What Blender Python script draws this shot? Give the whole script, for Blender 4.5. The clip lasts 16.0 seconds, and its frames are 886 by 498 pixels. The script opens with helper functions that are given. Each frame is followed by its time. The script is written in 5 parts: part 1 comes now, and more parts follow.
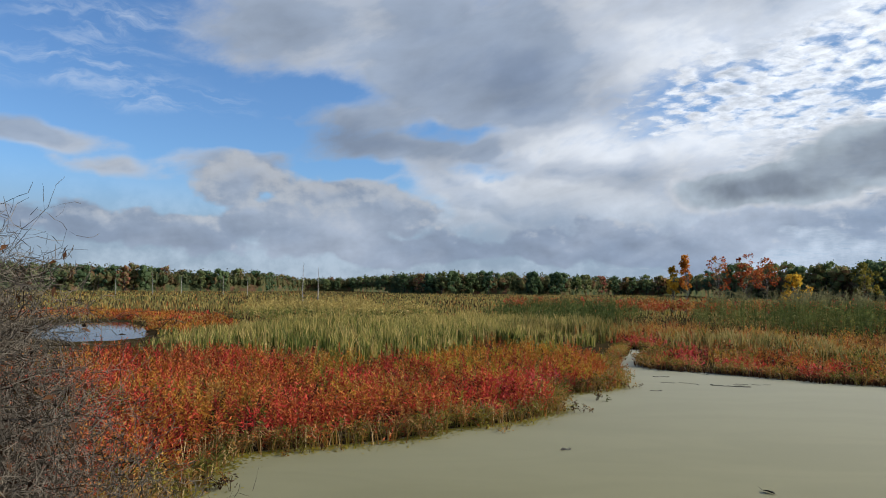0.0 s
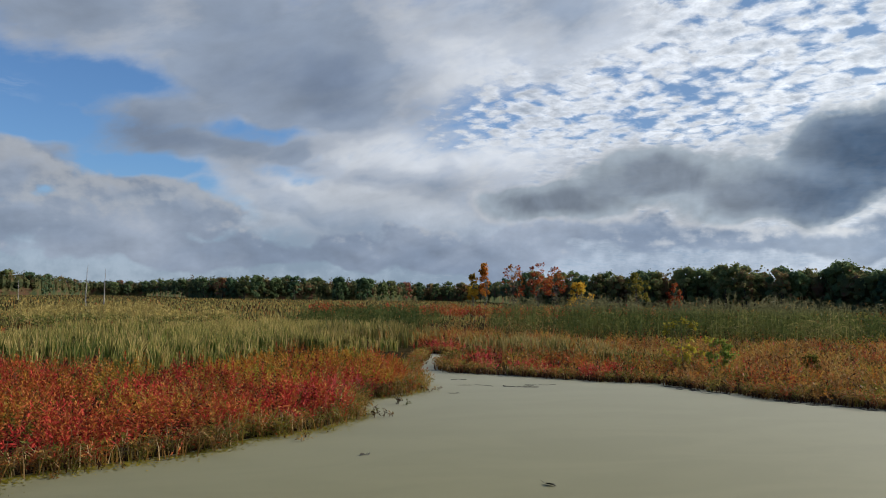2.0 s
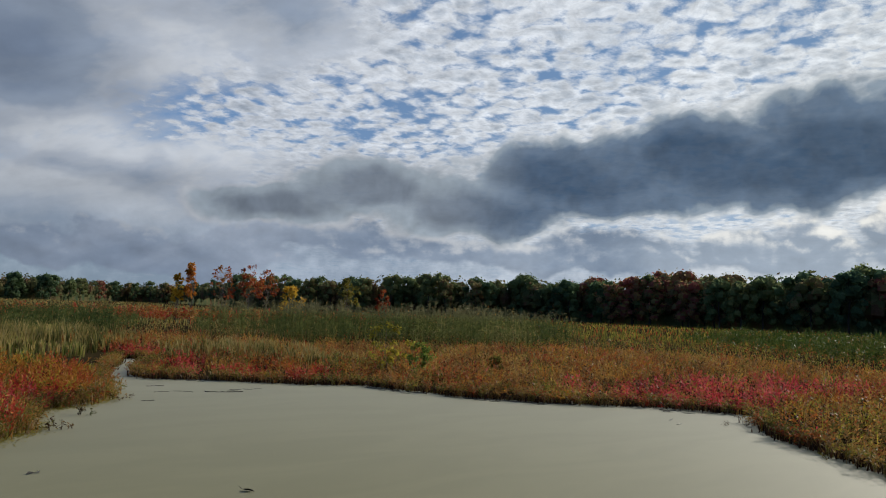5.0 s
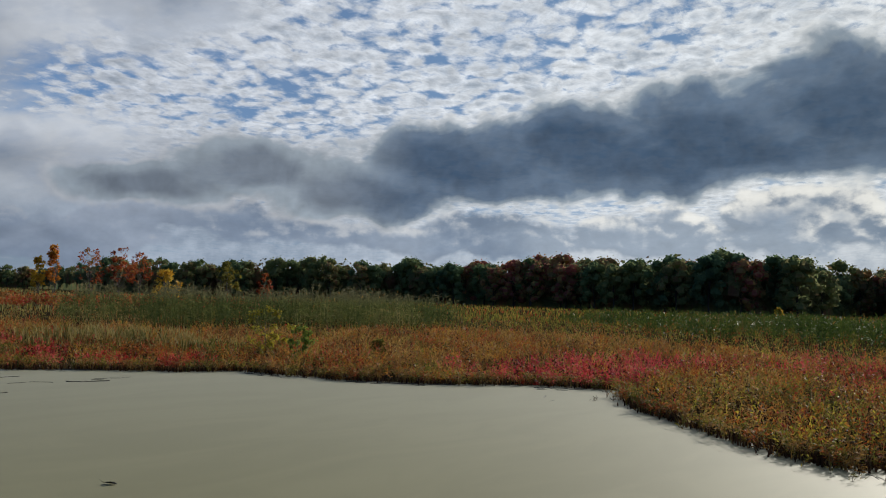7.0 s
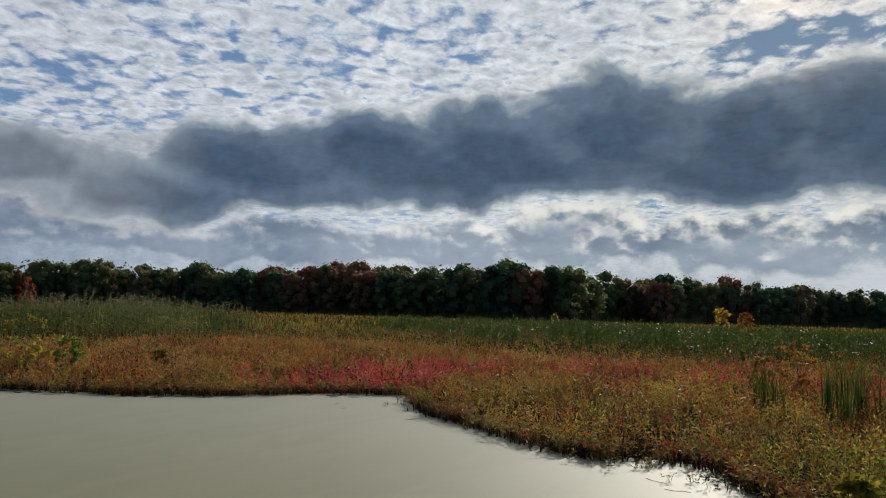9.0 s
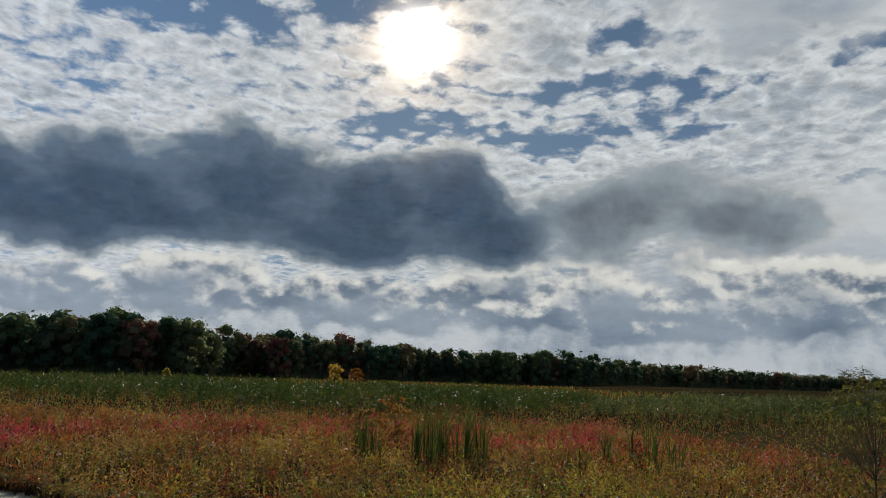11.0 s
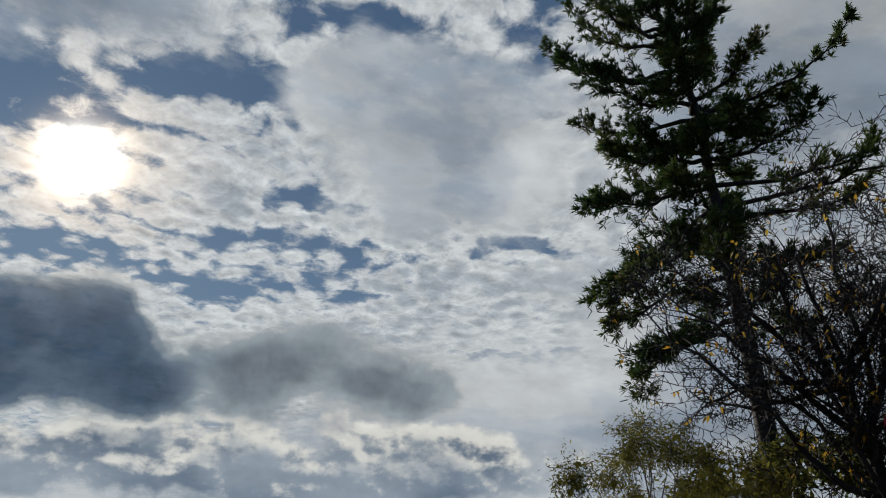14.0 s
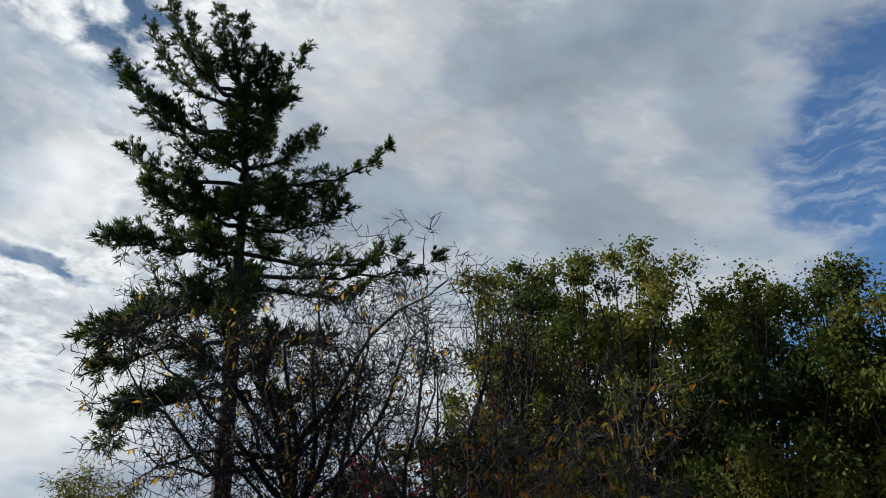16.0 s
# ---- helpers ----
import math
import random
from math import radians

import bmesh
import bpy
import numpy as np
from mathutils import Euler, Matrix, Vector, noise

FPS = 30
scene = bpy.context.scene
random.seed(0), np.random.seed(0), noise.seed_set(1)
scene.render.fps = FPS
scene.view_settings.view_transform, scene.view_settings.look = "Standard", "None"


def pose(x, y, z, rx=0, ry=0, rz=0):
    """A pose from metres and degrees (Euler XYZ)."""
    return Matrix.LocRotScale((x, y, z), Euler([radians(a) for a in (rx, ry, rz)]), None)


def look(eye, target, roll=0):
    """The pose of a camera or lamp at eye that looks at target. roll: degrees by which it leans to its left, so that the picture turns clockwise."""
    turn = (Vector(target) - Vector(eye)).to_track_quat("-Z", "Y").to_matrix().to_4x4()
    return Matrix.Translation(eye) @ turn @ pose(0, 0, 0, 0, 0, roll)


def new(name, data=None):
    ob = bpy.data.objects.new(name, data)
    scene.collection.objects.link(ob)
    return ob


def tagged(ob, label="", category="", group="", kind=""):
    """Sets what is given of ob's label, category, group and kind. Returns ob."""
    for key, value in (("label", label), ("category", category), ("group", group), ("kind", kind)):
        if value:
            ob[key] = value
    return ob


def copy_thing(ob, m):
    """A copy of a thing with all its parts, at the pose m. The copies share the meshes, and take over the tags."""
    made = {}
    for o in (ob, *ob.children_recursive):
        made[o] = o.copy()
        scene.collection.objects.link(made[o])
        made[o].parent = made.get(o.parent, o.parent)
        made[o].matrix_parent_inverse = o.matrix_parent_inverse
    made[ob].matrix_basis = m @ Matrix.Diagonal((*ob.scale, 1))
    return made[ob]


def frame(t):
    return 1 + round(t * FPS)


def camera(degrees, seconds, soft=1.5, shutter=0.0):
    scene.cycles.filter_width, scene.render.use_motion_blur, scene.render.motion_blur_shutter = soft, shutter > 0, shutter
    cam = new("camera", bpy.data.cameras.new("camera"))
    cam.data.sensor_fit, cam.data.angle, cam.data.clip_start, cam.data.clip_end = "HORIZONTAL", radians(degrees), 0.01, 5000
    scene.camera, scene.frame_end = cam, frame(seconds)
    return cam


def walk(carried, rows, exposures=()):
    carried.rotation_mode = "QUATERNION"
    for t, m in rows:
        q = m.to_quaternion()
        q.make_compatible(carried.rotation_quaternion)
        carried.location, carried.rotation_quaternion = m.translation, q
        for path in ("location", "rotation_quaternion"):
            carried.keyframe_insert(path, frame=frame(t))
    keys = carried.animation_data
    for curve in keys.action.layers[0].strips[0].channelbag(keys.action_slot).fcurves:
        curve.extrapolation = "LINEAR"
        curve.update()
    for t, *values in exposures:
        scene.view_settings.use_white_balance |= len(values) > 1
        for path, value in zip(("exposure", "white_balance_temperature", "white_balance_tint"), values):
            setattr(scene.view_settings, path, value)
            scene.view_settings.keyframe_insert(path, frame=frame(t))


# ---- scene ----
cam = camera(63.47, 16.0, 1.0)
ROWS = [  # seconds, place, yaw, pitch, roll
    (0, -0.000, 0.000, 3.201, 0.00, 3.27, 0.62),
    (0.5, 0.020, 0.014, 3.187, -4.25, 3.29, 0.58),
    (1, 0.042, 0.015, 3.188, -8.46, 3.36, 0.57),
    (1.5, 0.068, 0.026, 3.192, -12.14, 3.54, 0.72),
    (2, 0.089, 0.032, 3.199, -15.33, 3.92, 0.94),
    (2.5, 0.101, 0.024, 3.192, -18.63, 4.30, 1.22),
    (3, 0.123, -0.001, 3.202, -22.23, 4.36, 1.60),
    (3.5, 0.140, -0.005, 3.187, -26.24, 4.27, 1.76),
    (4, 0.156, 0.010, 3.176, -30.72, 4.29, 1.77),
    (4.5, 0.143, 0.032, 3.163, -34.70, 4.66, 1.83),
    (6.8, 0.257, -0.063, 3.146, -46.15, 4.01, 2.00),
    (7, 0.270, -0.075, 3.144, -47.05, 3.82, 1.66),
    (7.5, 0.273, -0.096, 3.147, -49.48, 3.28, 1.62),
    (8, 0.295, -0.120, 3.151, -52.67, 3.43, 1.56),
    (8.5, 0.251, -0.142, 3.166, -57.00, 4.10, 1.60),
    (9, 0.225, -0.177, 3.178, -63.20, 4.82, 1.65),
    (9.5, 0.271, -0.238, 3.199, -71.67, 5.23, 1.63),
    (10, 0.287, -0.321, 3.182, -80.88, 5.36, 1.53),
    (10.2, 0.282, -0.331, 3.174, -84.33, 5.46, 1.36),
    (12.3, 0.217, -0.317, 3.132, -101.10, 17.10, 0.91),
    (12.5, 0.185, -0.316, 3.148, -102.00, 17.91, 0.97),
    (13, 0.123, -0.294, 3.186, -105.76, 19.57, 1.11),
    (13.5, 0.095, -0.286, 3.204, -112.22, 21.11, 1.16),
    (14, 0.092, -0.312, 3.222, -119.94, 23.14, 1.31),
    (14.5, 0.090, -0.347, 3.236, -126.92, 25.39, 1.55),
    (15, 0.083, -0.383, 3.251, -134.60, 27.32, 1.60),
    (15.5, -0.002, -0.406, 3.253, -145.67, 28.43, 1.02),
    (16, -0.139, -0.490, 3.258, -159.72, 28.05, 0.02),
]
walk(cam, [(t, pose(x, y, z, 90 + pitch, 0, yaw) @ pose(0, 0, 0, 0, 0, roll)) for t, x, y, z, yaw, pitch, roll in ROWS],
     [(0, 0.50), (1.5, 0.33), (3.5, 0.05), (4.7, -0.02), (7, -0.08), (8.5, -0.12), (10.2, -0.22), (12.3, -0.46), (13.5, -0.40), (14.5, -0.28), (15, -0.17), (15.5, -0.02), (16, 0.22)])


# ---- light: a broken autumn sky with the sun behind thin cloud ----
SUN_AZ, SUN_EL = 89.8, 26.3


class Nodes:
    """Short calls for shader node graphs."""

    def __init__(self, tree):
        self.tree = tree
        tree.nodes.clear()

    def add(self, kind, ins=()):
        node = self.tree.nodes.new(kind)
        for key, value in dict(ins).items():
            self.feed(node.inputs[key], value)
        return node

    def feed(self, socket, value):
        if isinstance(value, bpy.types.NodeSocket):
            self.tree.links.new(value, socket)
        else:
            socket.default_value = value

    def m(self, op, a, b=0.0, c=0.0, clamp=False):
        node = self.add("ShaderNodeMath", {0: a, 1: b, 2: c})
        node.operation, node.use_clamp = op, clamp
        return node.outputs[0]

    def v(self, op, a, b=(0, 0, 0), out=0):
        node = self.add("ShaderNodeVectorMath", {0: a, 1: b})
        node.operation = op
        return node.outputs[out]

    def step(self, x, lo, hi, to0=0.0, to1=1.0):
        node = self.add("ShaderNodeMapRange", {0: x, 1: lo, 2: hi, 3: to0, 4: to1})
        node.interpolation_type = "SMOOTHSTEP"
        return node.outputs[0]

    def noise(self, vec, scale, detail=4.0, rough=0.55, out="Fac", distort=0.0):
        return self.add("ShaderNodeTexNoise", {"Vector": vec, "Scale": scale, "Detail": detail, "Roughness": rough, "Distortion": distort}).outputs[out]

    def mix(self, fac, a, b, blend="MIX"):
        node = self.add("ShaderNodeMix")
        node.data_type, node.blend_type = "RGBA", blend
        for key, value in ((0, fac), (6, a), (7, b)):
            self.feed(node.inputs[key], value if isinstance(value, (bpy.types.NodeSocket, float, int)) else (*value[:3], 1))
        return node.outputs[2]

    def ramp(self, fac, stops, smooth=False):
        node = self.add("ShaderNodeValToRGB", {0: fac})
        ramp = node.color_ramp
        ramp.interpolation = "EASE" if smooth else "LINEAR"
        while len(ramp.elements) < len(stops):
            ramp.elements.new(0.5)
        for element, (at, colour) in zip(ramp.elements, stops):
            element.position, element.color = at, (*colour, 1)
        return node.outputs[0]


world = bpy.data.worlds.new("autumn_sky")
scene.world = world
world.use_nodes = True
W = Nodes(world.node_tree)
ray = W.add("ShaderNodeTexCoord").outputs["Generated"]
part_xyz = W.add("ShaderNodeSeparateXYZ", {0: ray})
dx, dy, dz = part_xyz.outputs
# azimuth from +y towards +x, with its seam behind the far left; elevation; degrees
MID = radians(75)
ahead = W.m("ADD", W.m("MULTIPLY", dx, math.sin(MID)), W.m("MULTIPLY", dy, math.cos(MID)))
aside = W.m("SUBTRACT", W.m("MULTIPLY", dx, math.cos(MID)), W.m("MULTIPLY", dy, math.sin(MID)))
az = W.m("MULTIPLY_ADD", W.m("ARCTAN2", aside, ahead), 57.2958, 75.0)
el = W.m("MULTIPLY", W.m("ARCSINE", dz), 57.2958)
place = W.add("ShaderNodeCombineXYZ", {0: az, 1: el, 2: 0.0}).outputs[0]


def warped(scale, strength, detail):
    """The place in the sky, shifted by a noise, in degrees."""
    shift = W.v("SUBTRACT", W.noise(ray, scale, detail, 0.55, "Color"), (0.5, 0.5, 0.5))
    return W.v("MULTIPLY", shift, (strength * 1.4, strength, 0))


soft_warp = W.v("ADD", W.v("ADD", place, warped(4.5, 6.0, 2.0)), warped(14.0, 1.7, 3.0))
rough_warp = W.v("ADD", W.v("ADD", place, warped(7.0, 5.0, 2.0)), warped(20.0, 1.3, 3.0))


def clouds(at, blobs):
    """The thickness of a field of clouds: each an oval of (azimuth, elevation, half width, half height)."""
    best = None
    for a, e, wide, high in blobs:
        near = W.v("MULTIPLY", W.v("SUBTRACT", at, (a, e, 0)), (1 / wide, 1 / high, 0))
        one = W.m("SUBTRACT", 1.0, W.v("LENGTH", near, out=1))
        best = one if best is None else W.m("SMOOTH_MAX", best, one, 0.35)
    return best


def centred(x, gain):
    return W.m("MULTIPLY", W.m("SUBTRACT", x, 0.5), gain)


def grey(x):
    return W.add("ShaderNodeCombineColor", {0: x, 1: x, 2: x}).outputs[0]


SUN_WAY = Vector((math.sin(radians(SUN_AZ)) * math.cos(radians(SUN_EL)), math.cos(radians(SUN_AZ)) * math.cos(radians(SUN_EL)), math.sin(radians(SUN_EL))))
glow = W.m("POWER", W.m("MAXIMUM", W.v("DOT_PRODUCT", ray, SUN_WAY, out=1), 0.0), 12.0)
sky = W.add("ShaderNodeTexSky")
sky.sky_type, sky.sun_disc, sky.sun_elevation, sky.sun_rotation = "NISHITA", False, radians(SUN_EL), radians(SUN_AZ)
sky.air_density, sky.dust_density, sky.ozone_density = 1.0, 0.4, 1.6
blue = W.mix(1.0, sky.outputs[0], (0.084, 0.116, 0.152), "MULTIPLY")
blue = W.mix(W.m("MULTIPLY", W.m("MULTIPLY", W.step(az, -2.0, 40.0), W.step(az, 172.0, 140.0)), 0.9), blue, W.mix(W.step(az, 58.0, 88.0), W.mix(W.step(el, 5.0, 35.0), (0.21, 0.33, 0.52), (0.12, 0.22, 0.40)), W.mix(W.step(el, 5.0, 35.0), (0.16, 0.24, 0.36), (0.075, 0.13, 0.23))))
fine = W.noise(ray, 34.0, 7.0, 0.62)
# the sheets lie flat and slant up towards the east
slant = W.add("ShaderNodeCombineXYZ", {0: dx, 1: dy, 2: W.m("MULTIPLY", W.m("SUBTRACT", dz, W.m("MULTIPLY", dx, 0.22)), 2.2)}).outputs[0]
billow = W.noise(slant, 9.0, 7.0, 0.55, distort=0.4)
broad = W.noise(slant, 4.0, 6.0, 0.5, distort=0.3)
# slopes of the billows towards the sun, for their lit and shaded sides
relief = W.m("SUBTRACT", billow, W.noise(W.v("ADD", slant, (0.035, 0.0, 0.04)), 9.0, 7.0, 0.55, distort=0.4))
relief_broad = W.m("SUBTRACT", broad, W.noise(W.v("ADD", slant, (0.08, 0.0, 0.09)), 4.0, 6.0, 0.5, distort=0.3))
model = W.m("MAXIMUM", W.m("ADD", W.m("ADD", 1.0, W.m("ADD", W.m("MULTIPLY", relief, 0.7), W.m("MULTIPLY", relief_broad, 0.6))), centred(billow, -0.2)), 0.6)



def puffs(at):
    """Rounded heads of cumulus, large and small."""
    at = W.v("ADD", at, W.v("MULTIPLY", W.v("SUBTRACT", W.noise(at, 14.0, 3.0, 0.5, "Color"), (0.5, 0.5, 0.5)), (0.06, 0.06, 0.06)))
    big = W.add("ShaderNodeTexVoronoi", {"Vector": at, "Scale": 17.0}).outputs["Distance"]
    small = W.add("ShaderNodeTexVoronoi", {"Vector": at, "Scale": 43.0}).outputs["Distance"]
    tiny = W.add("ShaderNodeTexVoronoi", {"Vector": at, "Scale": 95.0}).outputs["Distance"]
    return W.m("SUBTRACT", 0.85, W.m("ADD", W.m("ADD", W.m("MULTIPLY", big, 1.0), W.m("MULTIPLY", small, 0.55)), W.m("MULTIPLY", tiny, 0.28)))


puff = puffs(ray)
puff_side = W.m("SUBTRACT", puff, puffs(W.v("ADD", ray, Vector((0.006, 0.0, 0.018)))))

# high flocks of altocumulus, laid out on a plane overhead
over = W.m("ADD", W.m("MAXIMUM", dz, 0.0), 0.13)
deck = W.add("ShaderNodeCombineXYZ", {0: W.m("DIVIDE", dx, over), 1: W.m("DIVIDE", dy, over), 2: 0.0}).outputs[0]
cells = W.add("ShaderNodeTexVoronoi", {"Vector": W.v("ADD", deck, W.v("MULTIPLY", W.noise(deck, 9.0, 3.0, 0.6, "Color"), (0.09, 0.09, 0))), "Scale": 14.0}).outputs["Distance"]
flock = W.m("ADD", W.m("MULTIPLY", W.noise(deck, 13.5, 7.0, 0.64, distort=0.3), 0.70), W.m("MULTIPLY", W.m("SUBTRACT", 0.85, cells), 0.36))
field = W.noise(deck, 1.7, 4.0, 0.55)
reach = W.step(az, -2.0, 26.0, -0.62, 0.045)
reach = W.m("ADD", reach, W.step(az, 192.0, 176.0, -0.85, 0.0))
gaps = clouds(rough_warp, [(81, 31.5, 6, 3.4), (98, 34, 8, 2.6), (106, 22.8, 12, 1.7), (98, 19.4, 14, 1.3), (108, 26.6, 5, 1.5), (128, 40, 8, 6), (110, 40, 11, 3), (127, 23, 6, 1.2), (129, 15, 6, 1.0), (101, 9.6, 7, 1.3), (70, 27, 9, 1.4)])
reach = W.m("ADD", reach, W.step(az, 84.0, 112.0, 0.0, 0.13))
reach = W.m("SUBTRACT", reach, W.step(gaps, -0.7, 1.0, 0.0, 0.36))
cover = W.m("ADD", W.m("ADD", flock, centred(field, 0.55)), reach)
thick = W.step(cover, 0.30, 0.54)
flock_relief = W.m("SUBTRACT", W.noise(deck, 13.0, 7.0, 0.66, distort=0.5), W.noise(W.v("ADD", deck, (0.035, 0, 0)), 13.0, 7.0, 0.66, distort=0.5))
flock_colour = W.mix(W.step(W.m("ADD", cover, W.m("MULTIPLY", centred(billow, 1.0), 0.5)), 0.46, 0.82), (0.83, 0.87, 0.92), (0.45, 0.51, 0.59))
flock_colour = W.mix(1.0, flock_colour, grey(W.m("MULTIPLY_ADD", flock_relief, -1.1, 0.97)), "MULTIPLY")
heaven = W.mix(W.m("MULTIPLY", thick, 0.92), blue, flock_colour)

# thin cirrus in the open blue
wisp_at = W.v("MULTIPLY", W.v("ADD", place, W.v("MULTIPLY", warped(9.0, 5.0, 4.0), (1.0, 1.0, 0))), (0.10, 0.42, 0))
wisp = W.m("MULTIPLY", W.step(W.noise(wisp_at, 2.4, 6.0, 0.62, distort=0.25), 0.42, 0.74), W.step(clouds(soft_warp, [(-29, 16.6, 8, 2.6), (-22, 14.5, 6, 1.6), (196, 30, 9, 6), (-27, 20, 8, 1.5)]), -0.3, 0.6))
heaven = W.mix(W.m("MULTIPLY", wisp, 0.42), heaven, (0.72, 0.79, 0.88))

# grey sheets of stratocumulus
sheet = clouds(soft_warp, [(-13, 20, 7.5, 3.2), (-2, 20, 12, 6), (8, 19, 12, 5.5), (18, 22, 11, 4), (24, 23.5, 8, 4), (-7, 14, 6, 2.0), (4, 15, 12, 4), (-2, 11, 9, 3.4), (6, 10, 10, 3.6), (15, 9.5, 10, 4), (5, 6.5, 16, 3), (19, 6, 11, 2.2), (-30, 10.0, 5, 1.1), (-15.3, 8.8, 4.5, 1.4), (-8.8, 7.8, 4, 1.1), (-25, 8.4, 4, 0.9)])
sheet_2 = clouds(soft_warp, [(163, 38, 22, 12), (180, 43, 11, 7), (150, 34, 13, 8), (172, 29, 13, 5), (84, 38, 14, 4.2), (68, 37, 16, 5), (122, 32, 12, 7), (128, 8, 20, 7), (113, 36, 8, 4), (145, 13, 18, 10), (184, 38, 9, 9), (178, 27, 13, 6), (192, 46, 14, 7)])
breaks = clouds(rough_warp, [(-3.8, 7.4, 5, 1.5), (-10, 14.5, 5, 1.6), (-18, 12.0, 6, 1.3), (-22, 6.4, 5, 0.9), (-8, 9.6, 5, 0.9), (-27, 6.5, 8, 3.0), (1, 12.0, 4, 0.9), (4.5, 9.8, 3.5, 0.8), (196, 31, 7, 5)])
body = W.m("ADD", W.m("SUBTRACT", W.m("MAXIMUM", sheet, sheet_2), W.step(breaks, -0.5, 0.7, 0.0, 0.78)), W.m("ADD", W.m("ADD", centred(broad, 1.3), centred(billow, 0.6)), centred(W.noise(slant, 27.0, 6.0, 0.62), 0.7)))
shade = W.m("ADD", W.m("ADD", W.m("MULTIPLY", body, 0.30), centred(W.noise(slant, 2.8, 5.0, 0.5), 1.5)), W.m("MULTIPLY_ADD", relief, 0.5, W.step(az, 30.0, 130.0, 0.31, 0.22)))
dull = clouds(soft_warp, [(5, 18.5, 13, 4.5), (-6, 11.5, 8, 2), (-14, 8.5, 5, 1.4), (157, 30.5, 6, 2.6), (120, 34, 6, 3.5), (84, 37, 9, 3), (140, 9, 9, 2), (172, 42, 16, 6)])
fair = clouds(soft_warp, [(15, 19.5, 8, 4.5), (11, 12, 7, 2.6), (21, 12, 8, 4), (118, 12, 9, 3), (130, 28, 8, 6), (127, 14, 11, 9), (-10, 3.5, 9, 1.2), (9, 7.2, 10, 2.2), (27, 5.6, 11, 1.8), (3, 4.4, 9, 1.2)])
shade = W.m("ADD", shade, W.m("SUBTRACT", W.step(dull, -0.3, 0.8, 0.0, 0.27), W.step(fair, -0.3, 0.8, 0.0, 0.42)))
sheet_colour = W.ramp(shade, [(0.0, (0.70, 0.74, 0.79)), (0.25, (0.51, 0.56, 0.635)), (0.5, (0.335, 0.40, 0.50)), (1.0, (0.215, 0.27, 0.365))], True)
heaven = W.mix(W.m("MULTIPLY", W.step(body, -0.42, 0.40), 0.96), heaven, W.mix(1.0, sheet_colour, grey(model), "MULTIPLY"))

# brighter air low down, and cumulus along the horizon
horizon_air = W.mix(W.step(W.m("ADD", broad, centred(fine, 0.5)), 0.36, 0.64), W.mix(W.step(az, 30.0, 70.0), (0.29, 0.37, 0.48), (0.30, 0.37, 0.47)), W.mix(W.step(az, 20.0, 65.0), (0.47, 0.56, 0.68), (0.64, 0.69, 0.76)))
heaven = W.mix(W.step(el, 9.5, 3.0, 0.0, 0.88), heaven, horizon_air)
heap = clouds(rough_warp, [(-15.3, 8.5, 5, 1.7), (-8.5, 7.4, 4.5, 1.4), (-5, 6, 5, 1.5), (-14, 5.7, 5, 1.6), (-21, 4.4, 11, 1.6), (-5, 3.6, 13, 1.5), (14, 3.7, 15, 1.5), (30, 5.0, 11, 1.2), (50, 4.8, 12, 1.8), (62, 5.2, 8, 2.0), (74, 5.8, 8, 2.4), (86, 5.4, 9, 2.4), (98, 6.6, 8, 2.9), (107, 6.2, 10, 3.0), (118, 5.8, 11, 3.4)])
in_band = W.m("MULTIPLY", W.step(az, 40.0, 66.0), W.step(az, 140.0, 120.0))
low_band = W.m("SUBTRACT", W.m("SUBTRACT", 0.48, W.m("MULTIPLY", W.m("ABSOLUTE", W.m("SUBTRACT", el, 5.4)), 0.27)), W.m("MULTIPLY", W.m("SUBTRACT", 1.0, in_band), 3.0))
heap = W.m("MAXIMUM", heap, low_band)
low_place = W.v("MULTIPLY", place, (0.045, 0.062, 0))
heads = W.noise(low_place, 6.0, 7.0, 0.52)
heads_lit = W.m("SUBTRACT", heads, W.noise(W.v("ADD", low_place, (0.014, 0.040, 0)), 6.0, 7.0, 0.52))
heap_body = W.m("ADD", heap, W.m("ADD", W.m("MULTIPLY", puff, 0.2), centred(heads, 1.9)))
crest = W.m("ADD", W.m("MULTIPLY", W.m("SUBTRACT", el, 6.6), 0.42), W.m("ADD", centred(heads, -1.4), W.m("MULTIPLY", heads_lit, 8.0)))
heap_lit = W.m("MULTIPLY", W.step(crest, -0.65, 0.75), W.step(heap_body, 1.15, 0.3))
heap_colour = W.mix(heap_lit, W.mix(W.step(broad, 0.35, 0.65), W.mix(W.step(az, 20.0, 60.0), (0.25, 0.315, 0.42), (0.150, 0.212, 0.312)), W.mix(W.step(az, 20.0, 60.0), (0.40, 0.465, 0.57), (0.33, 0.40, 0.50))), W.mix(W.step(az, 30.0, 70.0), (0.44, 0.475, 0.525), (0.84, 0.84, 0.82)))
heaven = W.mix(W.m("MULTIPLY", W.step(heap_body, -0.16, 0.20), 0.94), heaven, W.mix(1.0, heap_colour, grey(W.m("MULTIPLY_ADD", heads_lit, 0.8, 1.0)), "MULTIPLY"))

